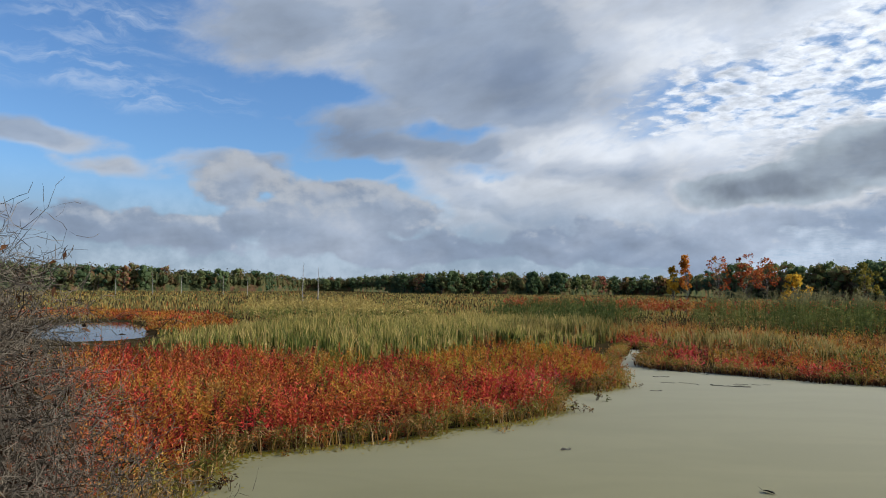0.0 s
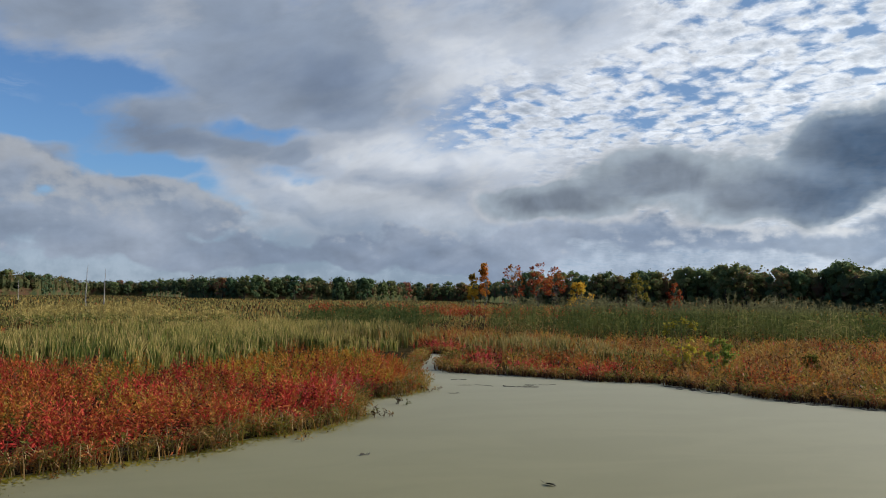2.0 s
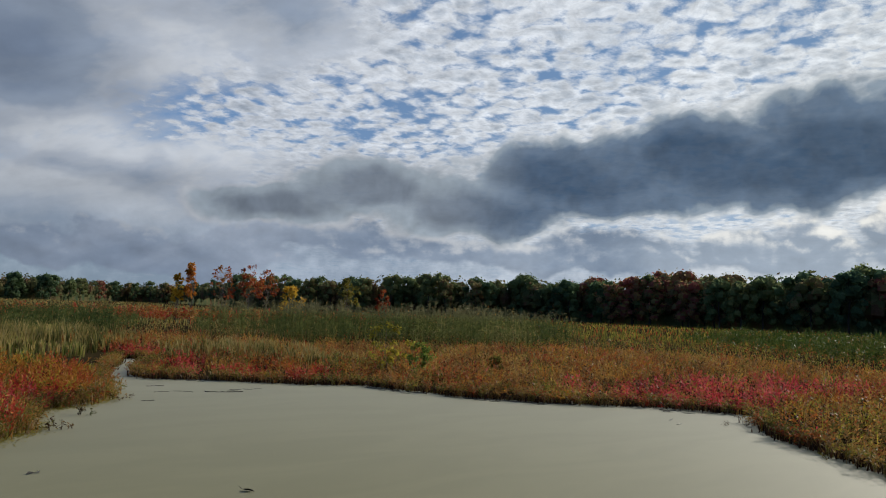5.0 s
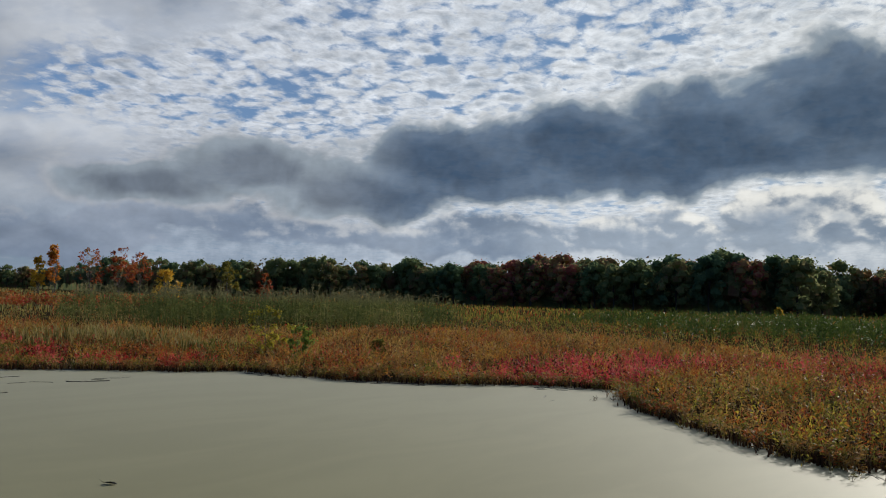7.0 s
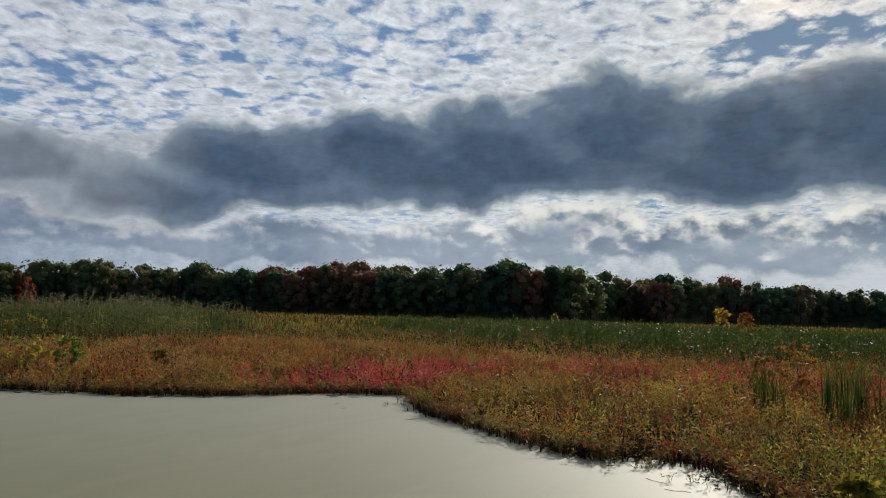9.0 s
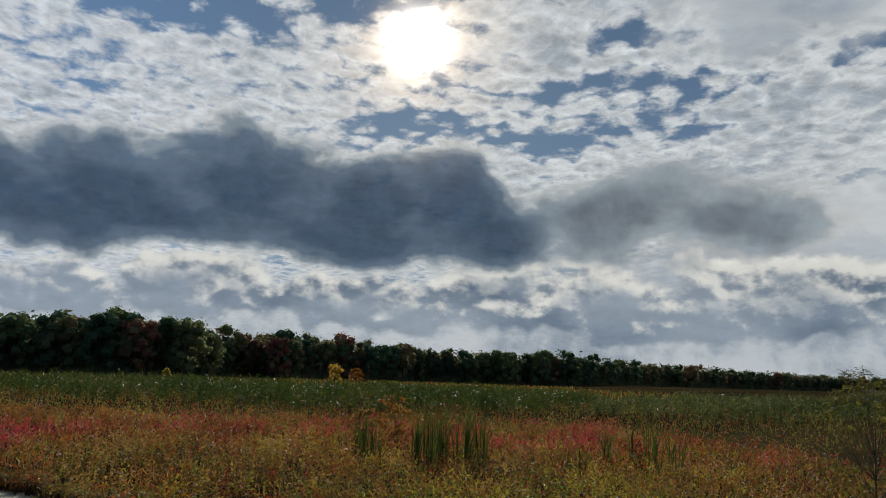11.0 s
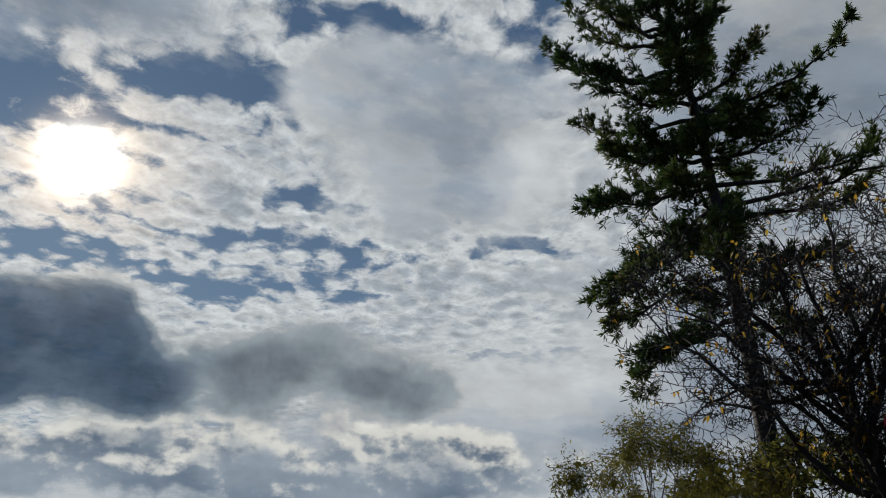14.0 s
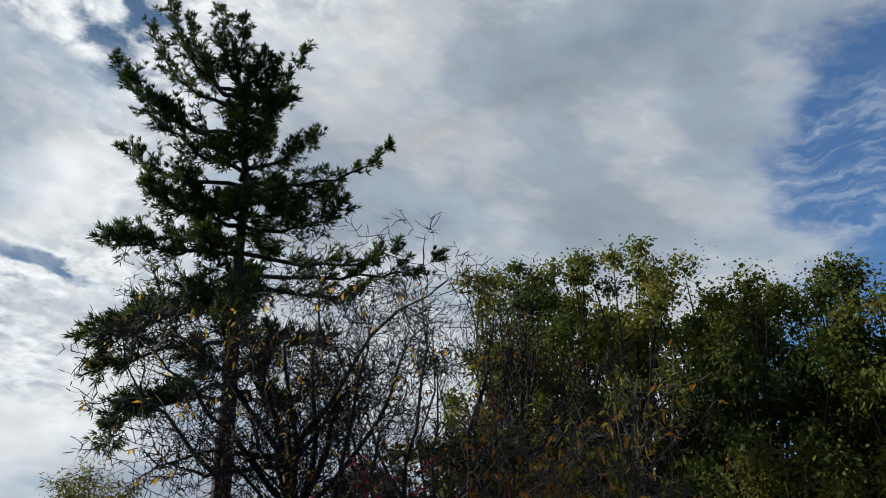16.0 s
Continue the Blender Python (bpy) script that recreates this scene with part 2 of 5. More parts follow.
# the long dark bank under the sun
bank = clouds(rough_warp, [(25, 7.6, 7, 1.9), (32, 9.0, 7, 3.0), (40, 8.0, 10, 2.3), (48, 10.6, 9, 3.4), (57, 11.8, 10, 3.9), (67, 12.6, 10, 4.2), (77, 14.2, 9, 5.6), (86, 13.2, 8, 4.6), (93, 13.6, 5.5, 4.4), (97, 11.4, 6.5, 2.8), (107, 12.8, 9, 3.6), (116, 12, 7, 2.6), (66, 10.9, 26, 2.6), (86, 11.0, 14, 2.8)])
bank_body = W.m("ADD", bank, W.m("ADD", centred(billow, 0.75), W.m("MULTIPLY", puff, 0.26)))
bank_core = W.m("ADD", W.m("MULTIPLY_ADD", bank, 1.15, centred(billow, 0.3)), W.m("ADD", W.m("MULTIPLY_ADD", relief, 0.4, 0.06), W.m("MULTIPLY", puff, 0.18)))
dark_bank = W.ramp(bank_core, [(0.0, (0.74, 0.76, 0.77)), (0.10, (0.52, 0.56, 0.60)), (0.24, (0.255, 0.315, 0.385)), (0.42, (0.118, 0.172, 0.255)), (0.9, (0.056, 0.096, 0.162))], True)
pale_bank = W.ramp(bank_core, [(0.0, (0.53, 0.55, 0.58)), (0.3, (0.345, 0.405, 0.465)), (0.8, (0.20, 0.24, 0.295))], True)
bank_colour = W.mix(W.m("MAXIMUM", W.step(az, 46.0, 36.0), W.step(az, 97.0, 106.0)), dark_bank, pale_bank)
heaven = W.mix(W.m("MULTIPLY", W.step(bank_body, -0.22, 0.20), 0.97), heaven, W.mix(1.0, bank_colour, grey(W.m("MULTIPLY_ADD", puff_side, 0.3, 1.0)), "MULTIPLY"))

# the sun's own light in the thin cloud before it
disc = W.m("MULTIPLY", W.m("POWER", glow, 130.0), W.step(W.m("ADD", cover, centred(fine, 0.5)), 0.30, 0.60, 0.55, 1.0))
corona = W.mix(W.step(W.m("POWER", glow, 60.0), 0.1, 0.8), (1.0, 0.70, 0.42), (1.0, 0.97, 0.92))
veil = W.m("ADD", W.m("MULTIPLY", disc, 6.0), W.m("MULTIPLY", W.m("POWER", glow, 15.0), W.m("MULTIPLY", thick, 0.5)))
heaven = W.mix(1.0, heaven, W.mix(1.0, corona, grey(veil), "MULTIPLY"), "ADD")
heaven = W.mix(1.0, heaven, W.mix(W.step(az, 15.0, 95.0), (0.99, 1.0, 1.025), (1.0, 0.995, 0.95)), "MULTIPLY")
heaven = W.mix(1.0, heaven, grey(W.m("MULTIPLY", W.step(az, 0.0, 62.0, 0.81, 1.15), W.step(az, 125.0, 170.0, 1.0, 0.84))), "MULTIPLY")
shine = W.add("ShaderNodeBackground", {"Color": heaven, "Strength": 0.84})
W.add("ShaderNodeOutputWorld", {0: shine.outputs[0]})

sun = new("sun", bpy.data.lights.new("sun", "SUN"))
sun.data.energy, sun.data.angle, sun.data.color = 5.0, radians(3.0), (1.0, 0.95, 0.87)
sun.matrix_world = look((0, 0, 0), (-math.sin(radians(SUN_AZ)) * math.cos(radians(SUN_EL)), -math.cos(radians(SUN_AZ)) * math.cos(radians(SUN_EL)), -math.sin(radians(SUN_EL))))
sun.location = (60, 0, 40)


# ---- materials ----
def surface(name):
    mat = bpy.data.materials.new(name)
    mat.use_nodes = True
    return mat, Nodes(mat.node_tree)


def leafy(name, stops, sheer=0.42, rough=0.5, spread=0.55, patch=0.35, by_object=False, tips=None, gloss=0.06):
    """Leaves of several colours: chance from leaf to leaf, drift from patch to patch."""
    mat, n = surface(name)
    where = n.add("ShaderNodeNewGeometry")
    chance = where.outputs["Random Per Island"]
    drift = n.noise(where.outputs["Position"], patch, 3.0)
    fac = n.m("ADD", n.m("MULTIPLY", n.m("SUBTRACT", chance, 0.5), spread), n.m("MULTIPLY_ADD", n.m("SUBTRACT", drift, 0.5), 1.7, 0.5))
    if by_object:
        fac = n.m("MULTIPLY_ADD", n.m("SUBTRACT", chance, 0.5), spread, n.add("ShaderNodeObjectInfo").outputs["Random"])
    colour = n.ramp(fac, stops)
    if tips:
        high = n.add("ShaderNodeSeparateXYZ", {0: where.outputs["Position"]}).outputs[2]
        colour = n.mix(n.m("MULTIPLY", n.step(high, tips[0], tips[1]), 0.8), colour, tips[2])
    colour = n.mix(1.0, colour, n.ramp(n.noise(where.outputs["Position"], 30.0, 2.0), [(0.3, (0.72, 0.72, 0.72)), (0.7, (1.0, 1.0, 1.0))]), "MULTIPLY")
    colour = n.mix(1.0, colour, n.ramp(n.noise(where.outputs["Position"], 1.9, 2.0), [(0.36, (0.80, 0.79, 0.78)), (0.58, (1.0, 1.0, 1.0))]), "MULTIPLY")
    face = n.add("ShaderNodeBsdfPrincipled", {"Base Color": colour, "Roughness": rough, "Specular IOR Level": gloss})
    thin = n.add("ShaderNodeBsdfTranslucent", {"Color": colour})
    both = n.add("ShaderNodeMixShader", {0: sheer, 1: face.outputs[0], 2: thin.outputs[0]})
    n.add("ShaderNodeOutputMaterial", {0: both.outputs[0]})
    return mat


def rough_stuff(name, dark, light, scale=8.0, rough=0.85, bump=0.3, stretch=(1, 1, 1)):
    mat, n = surface(name)
    spot = n.v("MULTIPLY", n.add("ShaderNodeNewGeometry").outputs["Position"], stretch)
    grain = n.noise(spot, scale, 5.0, 0.6)
    blot = n.noise(spot, scale * 0.13, 3.0)
    colour = n.mix(n.step(n.m("MULTIPLY_ADD", blot, 0.6, n.m("MULTIPLY", grain, 0.5)), 0.35, 0.75), dark, light)
    relief = n.add("ShaderNodeBump", {"Strength": bump, "Distance": 0.02, "Height": grain})
    face = n.add("ShaderNodeBsdfPrincipled", {"Base Color": colour, "Roughness": rough, "Normal": relief.outputs[0], "Specular IOR Level": 0.3})
    n.add("ShaderNodeOutputMaterial", {0: face.outputs[0]})
    return mat


CRIMSON = leafy("crimson_leaves", [(0.1, (0.13, 0.02, 0.018)), (0.45, (0.42, 0.04, 0.03)), (0.75, (0.60, 0.075, 0.05)), (1.0, (0.55, 0.17, 0.06))], sheer=0.32)
RUST = leafy("rust_leaves", [(0.05, (0.13, 0.03, 0.018)), (0.4, (0.37, 0.075, 0.028)), (0.7, (0.50, 0.15, 0.04)), (1.0, (0.46, 0.25, 0.05))], sheer=0.32)
ORANGE = leafy("orange_leaves", [(0.1, (0.26, 0.09, 0.02)), (0.5, (0.44, 0.18, 0.03)), (0.8, (0.48, 0.25, 0.04)), (1.0, (0.40, 0.30, 0.06))])
OLIVE = leafy("olive_leaves", [(0.1, (0.06, 0.07, 0.018)), (0.5, (0.16, 0.15, 0.03)), (0.8, (0.28, 0.23, 0.04)), (1.0, (0.38, 0.28, 0.06))], sheer=0.55)
BROWN = leafy("brown_leaves", [(0.1, (0.11, 0.06, 0.025)), (0.5, (0.32, 0.17, 0.05)), (0.8, (0.44, 0.245, 0.065)), (1.0, (0.50, 0.34, 0.11))])
PINK = leafy("pink_red_leaves", [(0.1, (0.22, 0.04, 0.04)), (0.5, (0.60, 0.065, 0.075)), (0.85, (0.66, 0.13, 0.115)), (1.0, (0.45, 0.16, 0.09))])
GREEN = leafy("green_leaves", [(0.1, (0.06, 0.112, 0.022)), (0.5, (0.135, 0.225, 0.038)), (0.9, (0.27, 0.33, 0.06)), (1.0, (0.48, 0.435, 0.075))], sheer=0.55)
YELLOW = leafy("yellow_green_leaves", [(0.1, (0.16, 0.15, 0.02)), (0.5, (0.34, 0.29, 0.035)), (0.85, (0.48, 0.38, 0.05)), (1.0, (0.50, 0.30, 0.05))], sheer=0.55)
CATTAIL = leafy("cattail_blades", [(0.05, (0.06, 0.10, 0.025)), (0.4, (0.17, 0.21, 0.045)), (0.65, (0.36, 0.33, 0.09)), (1.0, (0.58, 0.42, 0.17))], spread=1.1, tips=(0.7, 1.5, (0.48, 0.36, 0.12)))
PALE_CATTAIL = leafy("pale_cattail_blades", [(0.05, (0.09, 0.10, 0.03)), (0.35, (0.20, 0.18, 0.05)), (0.7, (0.34, 0.26, 0.09)), (1.0, (0.46, 0.35, 0.15))], spread=0.9)
TAN = leafy("tan_marsh_grass", [(0.05, (0.14, 0.15, 0.045)), (0.4, (0.27, 0.24, 0.08)), (0.7, (0.42, 0.31, 0.10)), (1.0, (0.42, 0.19, 0.05))], spread=0.6, patch=0.06)
REED = leafy("dark_reed_blades", [(0.05, (0.04, 0.06, 0.02)), (0.5, (0.095, 0.12, 0.035)), (0.85, (0.19, 0.195, 0.06)), (1.0, (0.33, 0.27, 0.11))], patch=0.12, gloss=0.02, tips=(2.0, 3.2, (0.19, 0.17, 0.09)))
REED_GREEN = leafy("green_reed_blades", [(0.05, (0.04, 0.068, 0.016)), (0.5, (0.08, 0.124, 0.024)), (0.85, (0.136, 0.16, 0.036)), (1.0, (0.2, 0.152, 0.048))], patch=0.12, gloss=0.02, sheer=0.28)
STRAW = leafy("straw_stems", [(0.1, (0.22, 0.13, 0.06)), (0.5, (0.38, 0.27, 0.13)), (1.0, (0.52, 0.42, 0.24))], sheer=0.1)
NEEDLE = leafy("pine_needles", [(0.1, (0.028, 0.06, 0.02)), (0.5, (0.062, 0.11, 0.03)), (0.85, (0.13, 0.165, 0.04)), (1.0, (0.27, 0.2, 0.055))], sheer=0.3, patch=0.5)
OAK = leafy("oak_leaves", [(0.1, (0.055, 0.088, 0.023)), (0.45, (0.115, 0.15, 0.034)), (0.75, (0.21, 0.21, 0.042)), (1.0, (0.44, 0.33, 0.06))], patch=0.25, sheer=0.42)
GOLD = leafy("golden_leaves", [(0.1, (0.50, 0.24, 0.03)), (0.5, (0.62, 0.38, 0.04)), (1.0, (0.66, 0.50, 0.08))], sheer=0.55)
AMBER = leafy("amber_leaves", [(0.1, (0.50, 0.16, 0.03)), (0.5, (0.60, 0.24, 0.04)), (1.0, (0.66, 0.36, 0.06))], sheer=0.55)
# both woods ramps are lifted and blued: aerial haze put into leaf colour
HAZED_WOODLINE = leafy("hazed_woodline_leaves", [(0.0, (0.093, 0.160, 0.092)), (0.50, (0.159, 0.218, 0.101)), (0.70, (0.239, 0.267, 0.110)), (0.82, (0.283, 0.242, 0.115)), (0.90, (0.311, 0.184, 0.119)), (0.96, (0.420, 0.301, 0.110)), (1.0, (0.376, 0.135, 0.110))], sheer=0.58, spread=0.28, by_object=True, gloss=0.0, rough=0.9)
# woodline ramp at about 0.6: shade of the wood's depth painted into the leaves
SHADED_WOODS = leafy("shaded_far_woods_leaves", [(0.0, (0.057, 0.090, 0.055)), (0.36, (0.097, 0.122, 0.060)), (0.54, (0.146, 0.150, 0.065)), (0.66, (0.174, 0.136, 0.069)), (0.80, (0.190, 0.103, 0.071)), (0.92, (0.257, 0.169, 0.065)), (1.0, (0.230, 0.076, 0.065))], sheer=0.5, spread=0.25, patch=0.09, gloss=0.0, rough=0.9)
# withered leaves; also the blades that paint shade along the east shore
WITHERED_AND_SHADE = leafy("withered_and_shade_leaves", [(0.1, (0.025, 0.013, 0.009)), (0.6, (0.07, 0.032, 0.016)), (1.0, (0.15, 0.07, 0.028))], sheer=0.1)
BARK = rough_stuff("grey_brown_bark", (0.045, 0.036, 0.028), (0.13, 0.11, 0.09), 14.0, stretch=(1, 1, 0.3))
DARK_BARK = rough_stuff("dark_bark", (0.014, 0.011, 0.009), (0.045, 0.037, 0.03), 14.0, stretch=(1, 1, 0.3))
TWIG = rough_stuff("grey_twigs", (0.026, 0.021, 0.016), (0.125, 0.105, 0.08), 20.0)
DEADWOOD = rough_stuff("silver_dead_wood", (0.14, 0.13, 0.12), (0.34, 0.32, 0.29), 6.0)
WET = rough_stuff("wet_rotten_wood", (0.012, 0.011, 0.009), (0.05, 0.042, 0.03), 9.0, rough=0.5)

# ground: dark peat and litter
mat, n = surface("marsh_ground")
spot = n.add("ShaderNodeNewGeometry").outputs["Position"]
litter = n.noise(spot, 3.0, 6.0, 0.65)
stand = n.noise(spot, 0.03, 4.0)
GROUND = mat
colour = n.mix(n.step(stand, 0.4, 0.62), (0.032, 0.023, 0.012), (0.06, 0.045, 0.02))
colour = n.mix(n.step(litter, 0.3, 0.7), n.mix(1.0, colour, (0.45, 0.45, 0.45), "MULTIPLY"), colour)
relief = n.add("ShaderNodeBump", {"Strength": 0.6, "Distance": 0.05, "Height": litter})
face = n.add("ShaderNodeBsdfPrincipled", {"Base Color": colour, "Roughness": 0.95, "Normal": relief.outputs[0], "Specular IOR Level": 0.0})
n.add("ShaderNodeOutputMaterial", {0: face.outputs[0]})

# pond under a film of duckweed, with streaks and thin places
mat, n = surface("duckweed_water")
WEED = mat
spot = n.add("ShaderNodeNewGeometry").outputs["Position"]
grain = n.noise(spot, 60.0, 3.0, 0.7)
drift = n.noise(n.v("MULTIPLY", spot, (0.6, 1.5, 1)), 0.35, 5.0, 0.6, distort=1.2)
streak = n.noise(n.v("MULTIPLY", spot, (0.5, 2.6, 1)), 0.8, 6.0, 0.7, distort=2.0)
open_water = n.step(streak, 0.72, 0.78)
colour = n.mix(n.step(drift, 0.35, 0.65), (0.122, 0.110, 0.044), (0.142, 0.129, 0.056))
colour = n.mix(n.m("MULTIPLY", n.step(grain, 0.35, 0.7), 0.25), colour, (0.16, 0.17, 0.05))
colour = n.mix(n.m("MULTIPLY", open_water, 0.7), colour, (0.10, 0.10, 0.07))
relief = n.add("ShaderNodeBump", {"Strength": 0.12, "Distance": 0.01, "Height": grain})
face = n.add("ShaderNodeBsdfPrincipled", {"Base Color": colour, "Roughness": n.m("MULTIPLY_ADD", open_water, -0.2, 0.72), "Normal": relief.outputs[0], "Specular IOR Level": 0.35, "IOR": 1.45})
film = n.add("ShaderNodeBsdfGlossy", {"Color": (0.84, 0.84, 0.80, 1), "Roughness": 0.62, "Normal": relief.outputs[0]})
both = n.add("ShaderNodeMixShader", {0: n.m("MULTIPLY", n.add("ShaderNodeFresnel", {"IOR": 1.33}).outputs[0], 0.34), 1: face.outputs[0], 2: film.outputs[0]})
n.add("ShaderNodeOutputMaterial", {0: both.outputs[0]})

mat, n = surface("open_pool_water")
POOL = mat
ripple = n.noise(n.add("ShaderNodeNewGeometry").outputs["Position"], 2.0, 3.0)
relief = n.add("ShaderNodeBump", {"Strength": 0.08, "Distance": 0.02, "Height": ripple})
face = n.add("ShaderNodeBsdfPrincipled", {"Base Color": (0.02, 0.024, 0.02, 1), "Roughness": 0.06, "Normal": relief.outputs[0], "IOR": 1.33})
n.add("ShaderNodeOutputMaterial", {0: face.outputs[0]})


# ---- shaping helpers ----
def unit(a):
    return a / np.maximum(np.linalg.norm(a, axis=-1, keepdims=True), 1e-9)


class Growth:
    """Gathers four-cornered faces (leaves, blades, twigs) and links them as one mesh."""

    def __init__(self, seed):
        self.rng, self.verts, self.faces, self.kinds, self.count = np.random.default_rng(seed), [], [], [], 0

    def quads(self, corners, kind):
        """corners: (n, 4, 3)."""
        n = len(corners)
        self.verts.append(corners.reshape(-1, 3))
        self.faces.append(np.arange(n * 4).reshape(n, 4) + self.count)
        self.kinds.append(np.broadcast_to(np.asarray(kind, np.int32), (n,)))
        self.count += n * 4

    def shapes(self, points, faces, kind):
        """points: (n, k, 3); faces: rows of four places in k, the same for each of the n shapes."""
        n, k, _ = points.shape
        faces = np.asarray(faces)
        self.verts.append(points.reshape(-1, 3))
        self.faces.append((faces[None] + (np.arange(n) * k)[:, None, None]).reshape(-1, 4) + self.count)
        self.kinds.append(np.repeat(np.broadcast_to(np.asarray(kind, np.int32), (n,)), len(faces)))
        self.count += n * k

    def leaves(self, at, way, length, width, kind, droop=0.15):
        at, way = np.asarray(at, float).reshape(-1, 3), unit(np.asarray(way, float).reshape(-1, 3))
        n = len(at)
        side = unit(np.cross(way, self.rng.normal(size=(n, 3))))
        length, width = np.broadcast_to(length, (n,))[:, None], np.broadcast_to(width, (n,))[:, None]
        tip = at + way * length - np.array((0, 0, 1.0)) * length * droop
        mid = at + way * length * 0.45
        self.quads(np.stack([at, mid + side * width / 2, tip, mid - side * width / 2], 1), kind)

    def blades(self, at, height, width, lean, kind, bend=0.25):
        """Upright grass blades that narrow and bend over."""
        at = np.asarray(at, float)
        n = len(at)
        turn = self.rng.uniform(0, 2 * np.pi, n)
        side = np.stack([np.cos(turn), np.sin(turn), 0 * turn], 1)
        fall = self.rng.uniform(0, 2 * np.pi, n)
        out = np.stack([np.cos(fall), np.sin(fall), 0 * fall], 1) * np.abs(self.rng.normal(0, 1, n))[:, None]
        h, w = np.broadcast_to(height, (n,))[:, None], np.broadcast_to(width, (n,))[:, None]
        up = np.array((0, 0, 1.0))
        mid = at + up * h * 0.55 + out * h * lean * 0.4
        tip = at + up * h * (1 - bend * np.abs(self.rng.normal(0, 0.4, (n, 1)))) + out * h * (lean + bend * 0.3)
        self.shapes(np.stack([at - side * w / 2, at + side * w / 2, mid + side * w * 0.45, mid - side * w * 0.45, tip + side * w * 0.08, tip - side * w * 0.08], 1), [(0, 1, 2, 3), (3, 2, 4, 5)], kind)

    def ribbons(self, a, b, width, kind):
        """Flat thin stems from a to b."""
        side = unit(np.cross(b - a, self.rng.normal(size=a.shape))) * width / 2
        self.quads(np.stack([a - side, a + side, b + side * 0.7, b - side * 0.7], 1), kind)

    def tubes(self, a, b, ra, rb, kind, sides=4):
        """Tapered twigs from a to b."""
        a, b = np.asarray(a, float), np.asarray(b, float)
        if not len(a):
            return
        way = unit(b - a)
        ref = np.where(np.abs(way[:, 2:]) < 0.9, (0, 0, 1.0), (1.0, 0, 0))
        u = unit(np.cross(way, ref))
        v = np.cross(way, u)
        turn = np.arange(sides) * 2 * np.pi / sides
        ring = u[:, None] * np.cos(turn)[None, :, None] + v[:, None] * np.sin(turn)[None, :, None]
        low = a[:, None] + ring * np.asarray(ra)[:, None, None]
        high = b[:, None] + ring * np.asarray(rb)[:, None, None]
        self.shapes(np.concatenate([low, high], 1), [(k, (k + 1) % sides, sides + (k + 1) % sides, sides + k) for k in range(sides)], kind)

    def mesh(self, name, materials):
        verts, faces, kinds = np.concatenate(self.verts), np.concatenate(self.faces), np.concatenate(self.kinds)
        data = bpy.data.meshes.new(name)
        data.vertices.add(len(verts))
        data.vertices.foreach_set("co", verts.astype(np.float32).ravel())
        data.loops.add(faces.size)
        data.loops.foreach_set("vertex_index", faces.astype(np.int32).ravel())
        data.polygons.add(len(faces))
        data.polygons.foreach_set("loop_start", np.arange(0, faces.size, 4, dtype=np.int32))
        data.polygons.foreach_set("material_index", kinds.astype(np.int32))
        for one in materials:
            data.materials.append(one)
        data.update(calc_edges=True)
        return data

    def link(self, name, materials, parent=None, label=""):
        ob = new(name, self.mesh(name, materials))
        ob.parent = parent
        return tagged(ob, label)


def inside(xy, ring):
    """Which of the points lie within a closed outline."""
    x, y, hit = xy[:, 0], xy[:, 1], np.zeros(len(xy), bool)
    for (x0, y0), (x1, y1) in zip(ring, ring[1:] + ring[:1]):
        cross = ((y0 > y) != (y1 > y)) & (x < (x1 - x0) * (y - y0) / (y1 - y0 + 1e-12) + x0)
        hit ^= cross
    return hit


def edge_distance(xy, line, closed=True):
    best = np.full(len(xy), 1e9)
    for a, b in zip(line, (line[1:] + line[:1]) if closed else line[1:]):
        a, b = np.array(a), np.array(b)
        k = np.clip(((xy - a) @ (b - a)) / ((b - a) @ (b - a)), 0, 1)
        best = np.minimum(best, np.linalg.norm(xy - (a + k[:, None] * (b - a)), axis=1))
    return best


def smooth(x, lo, hi):
    k = np.clip((x - lo) / (hi - lo), 0, 1)
    return k * k * (3 - 2 * k)


def polar(azimuth, distance):
    return np.stack([np.sin(np.radians(azimuth)) * distance, np.cos(np.radians(azimuth)) * distance], -1)


# ---- the plan: shores, bank and stands ----
SHORE = [(10.1, 40.2), (9.1, 36.8), (7.9, 33.2), (6.95, 29.6), (6.35, 26.4), (5.8, 24.3), (4.95, 23.2), (3.85, 22.7), (3.2, 21.2), (2.95, 19.3), (2.05, 17.95), (1.05, 17.3), (0.1, 16.7), (-0.75, 15.7), (-1.65, 15.1), (-2.55, 14.8), (-3.3, 14.35), (-4.1, 13.95),
         (-4.1, 11.0), (-4.4, 8.6), (-3.0, 6.0), (0, 4.4), (4, 3.4), (8, 1.2), (11, -0.6),
         (12.6, -0.6), (14, 0.1), (15.2, 0.7), (16.3, 1.2), (17.0, 2.6), (16.2, 4.2), (17.4, 6.3), (20.0, 10.2), (23.6, 12.6), (22.4, 15.3), (19.7, 17.5), (17.4, 20.4), (15.9, 25.2), (13.9, 26.1), (12.0, 27.9), (10.1, 29.4), (8.9, 30.0), (8.8, 31.5), (10.3, 35.7), (12.0, 37.6), (11.0, 40.5)]
POOL_RING = [(-33, 58), (-29.4, 66), (-23.5, 57), (-18.6, 45), (-20.5, 40.6), (-25, 44)]
BANK = [(-60, 30), (-14, 9), (-6, 4.6), (-3, 2.6), (3, 1.6), (8, -1.5), (12, -6.5), (26, -22), (80, -80)]


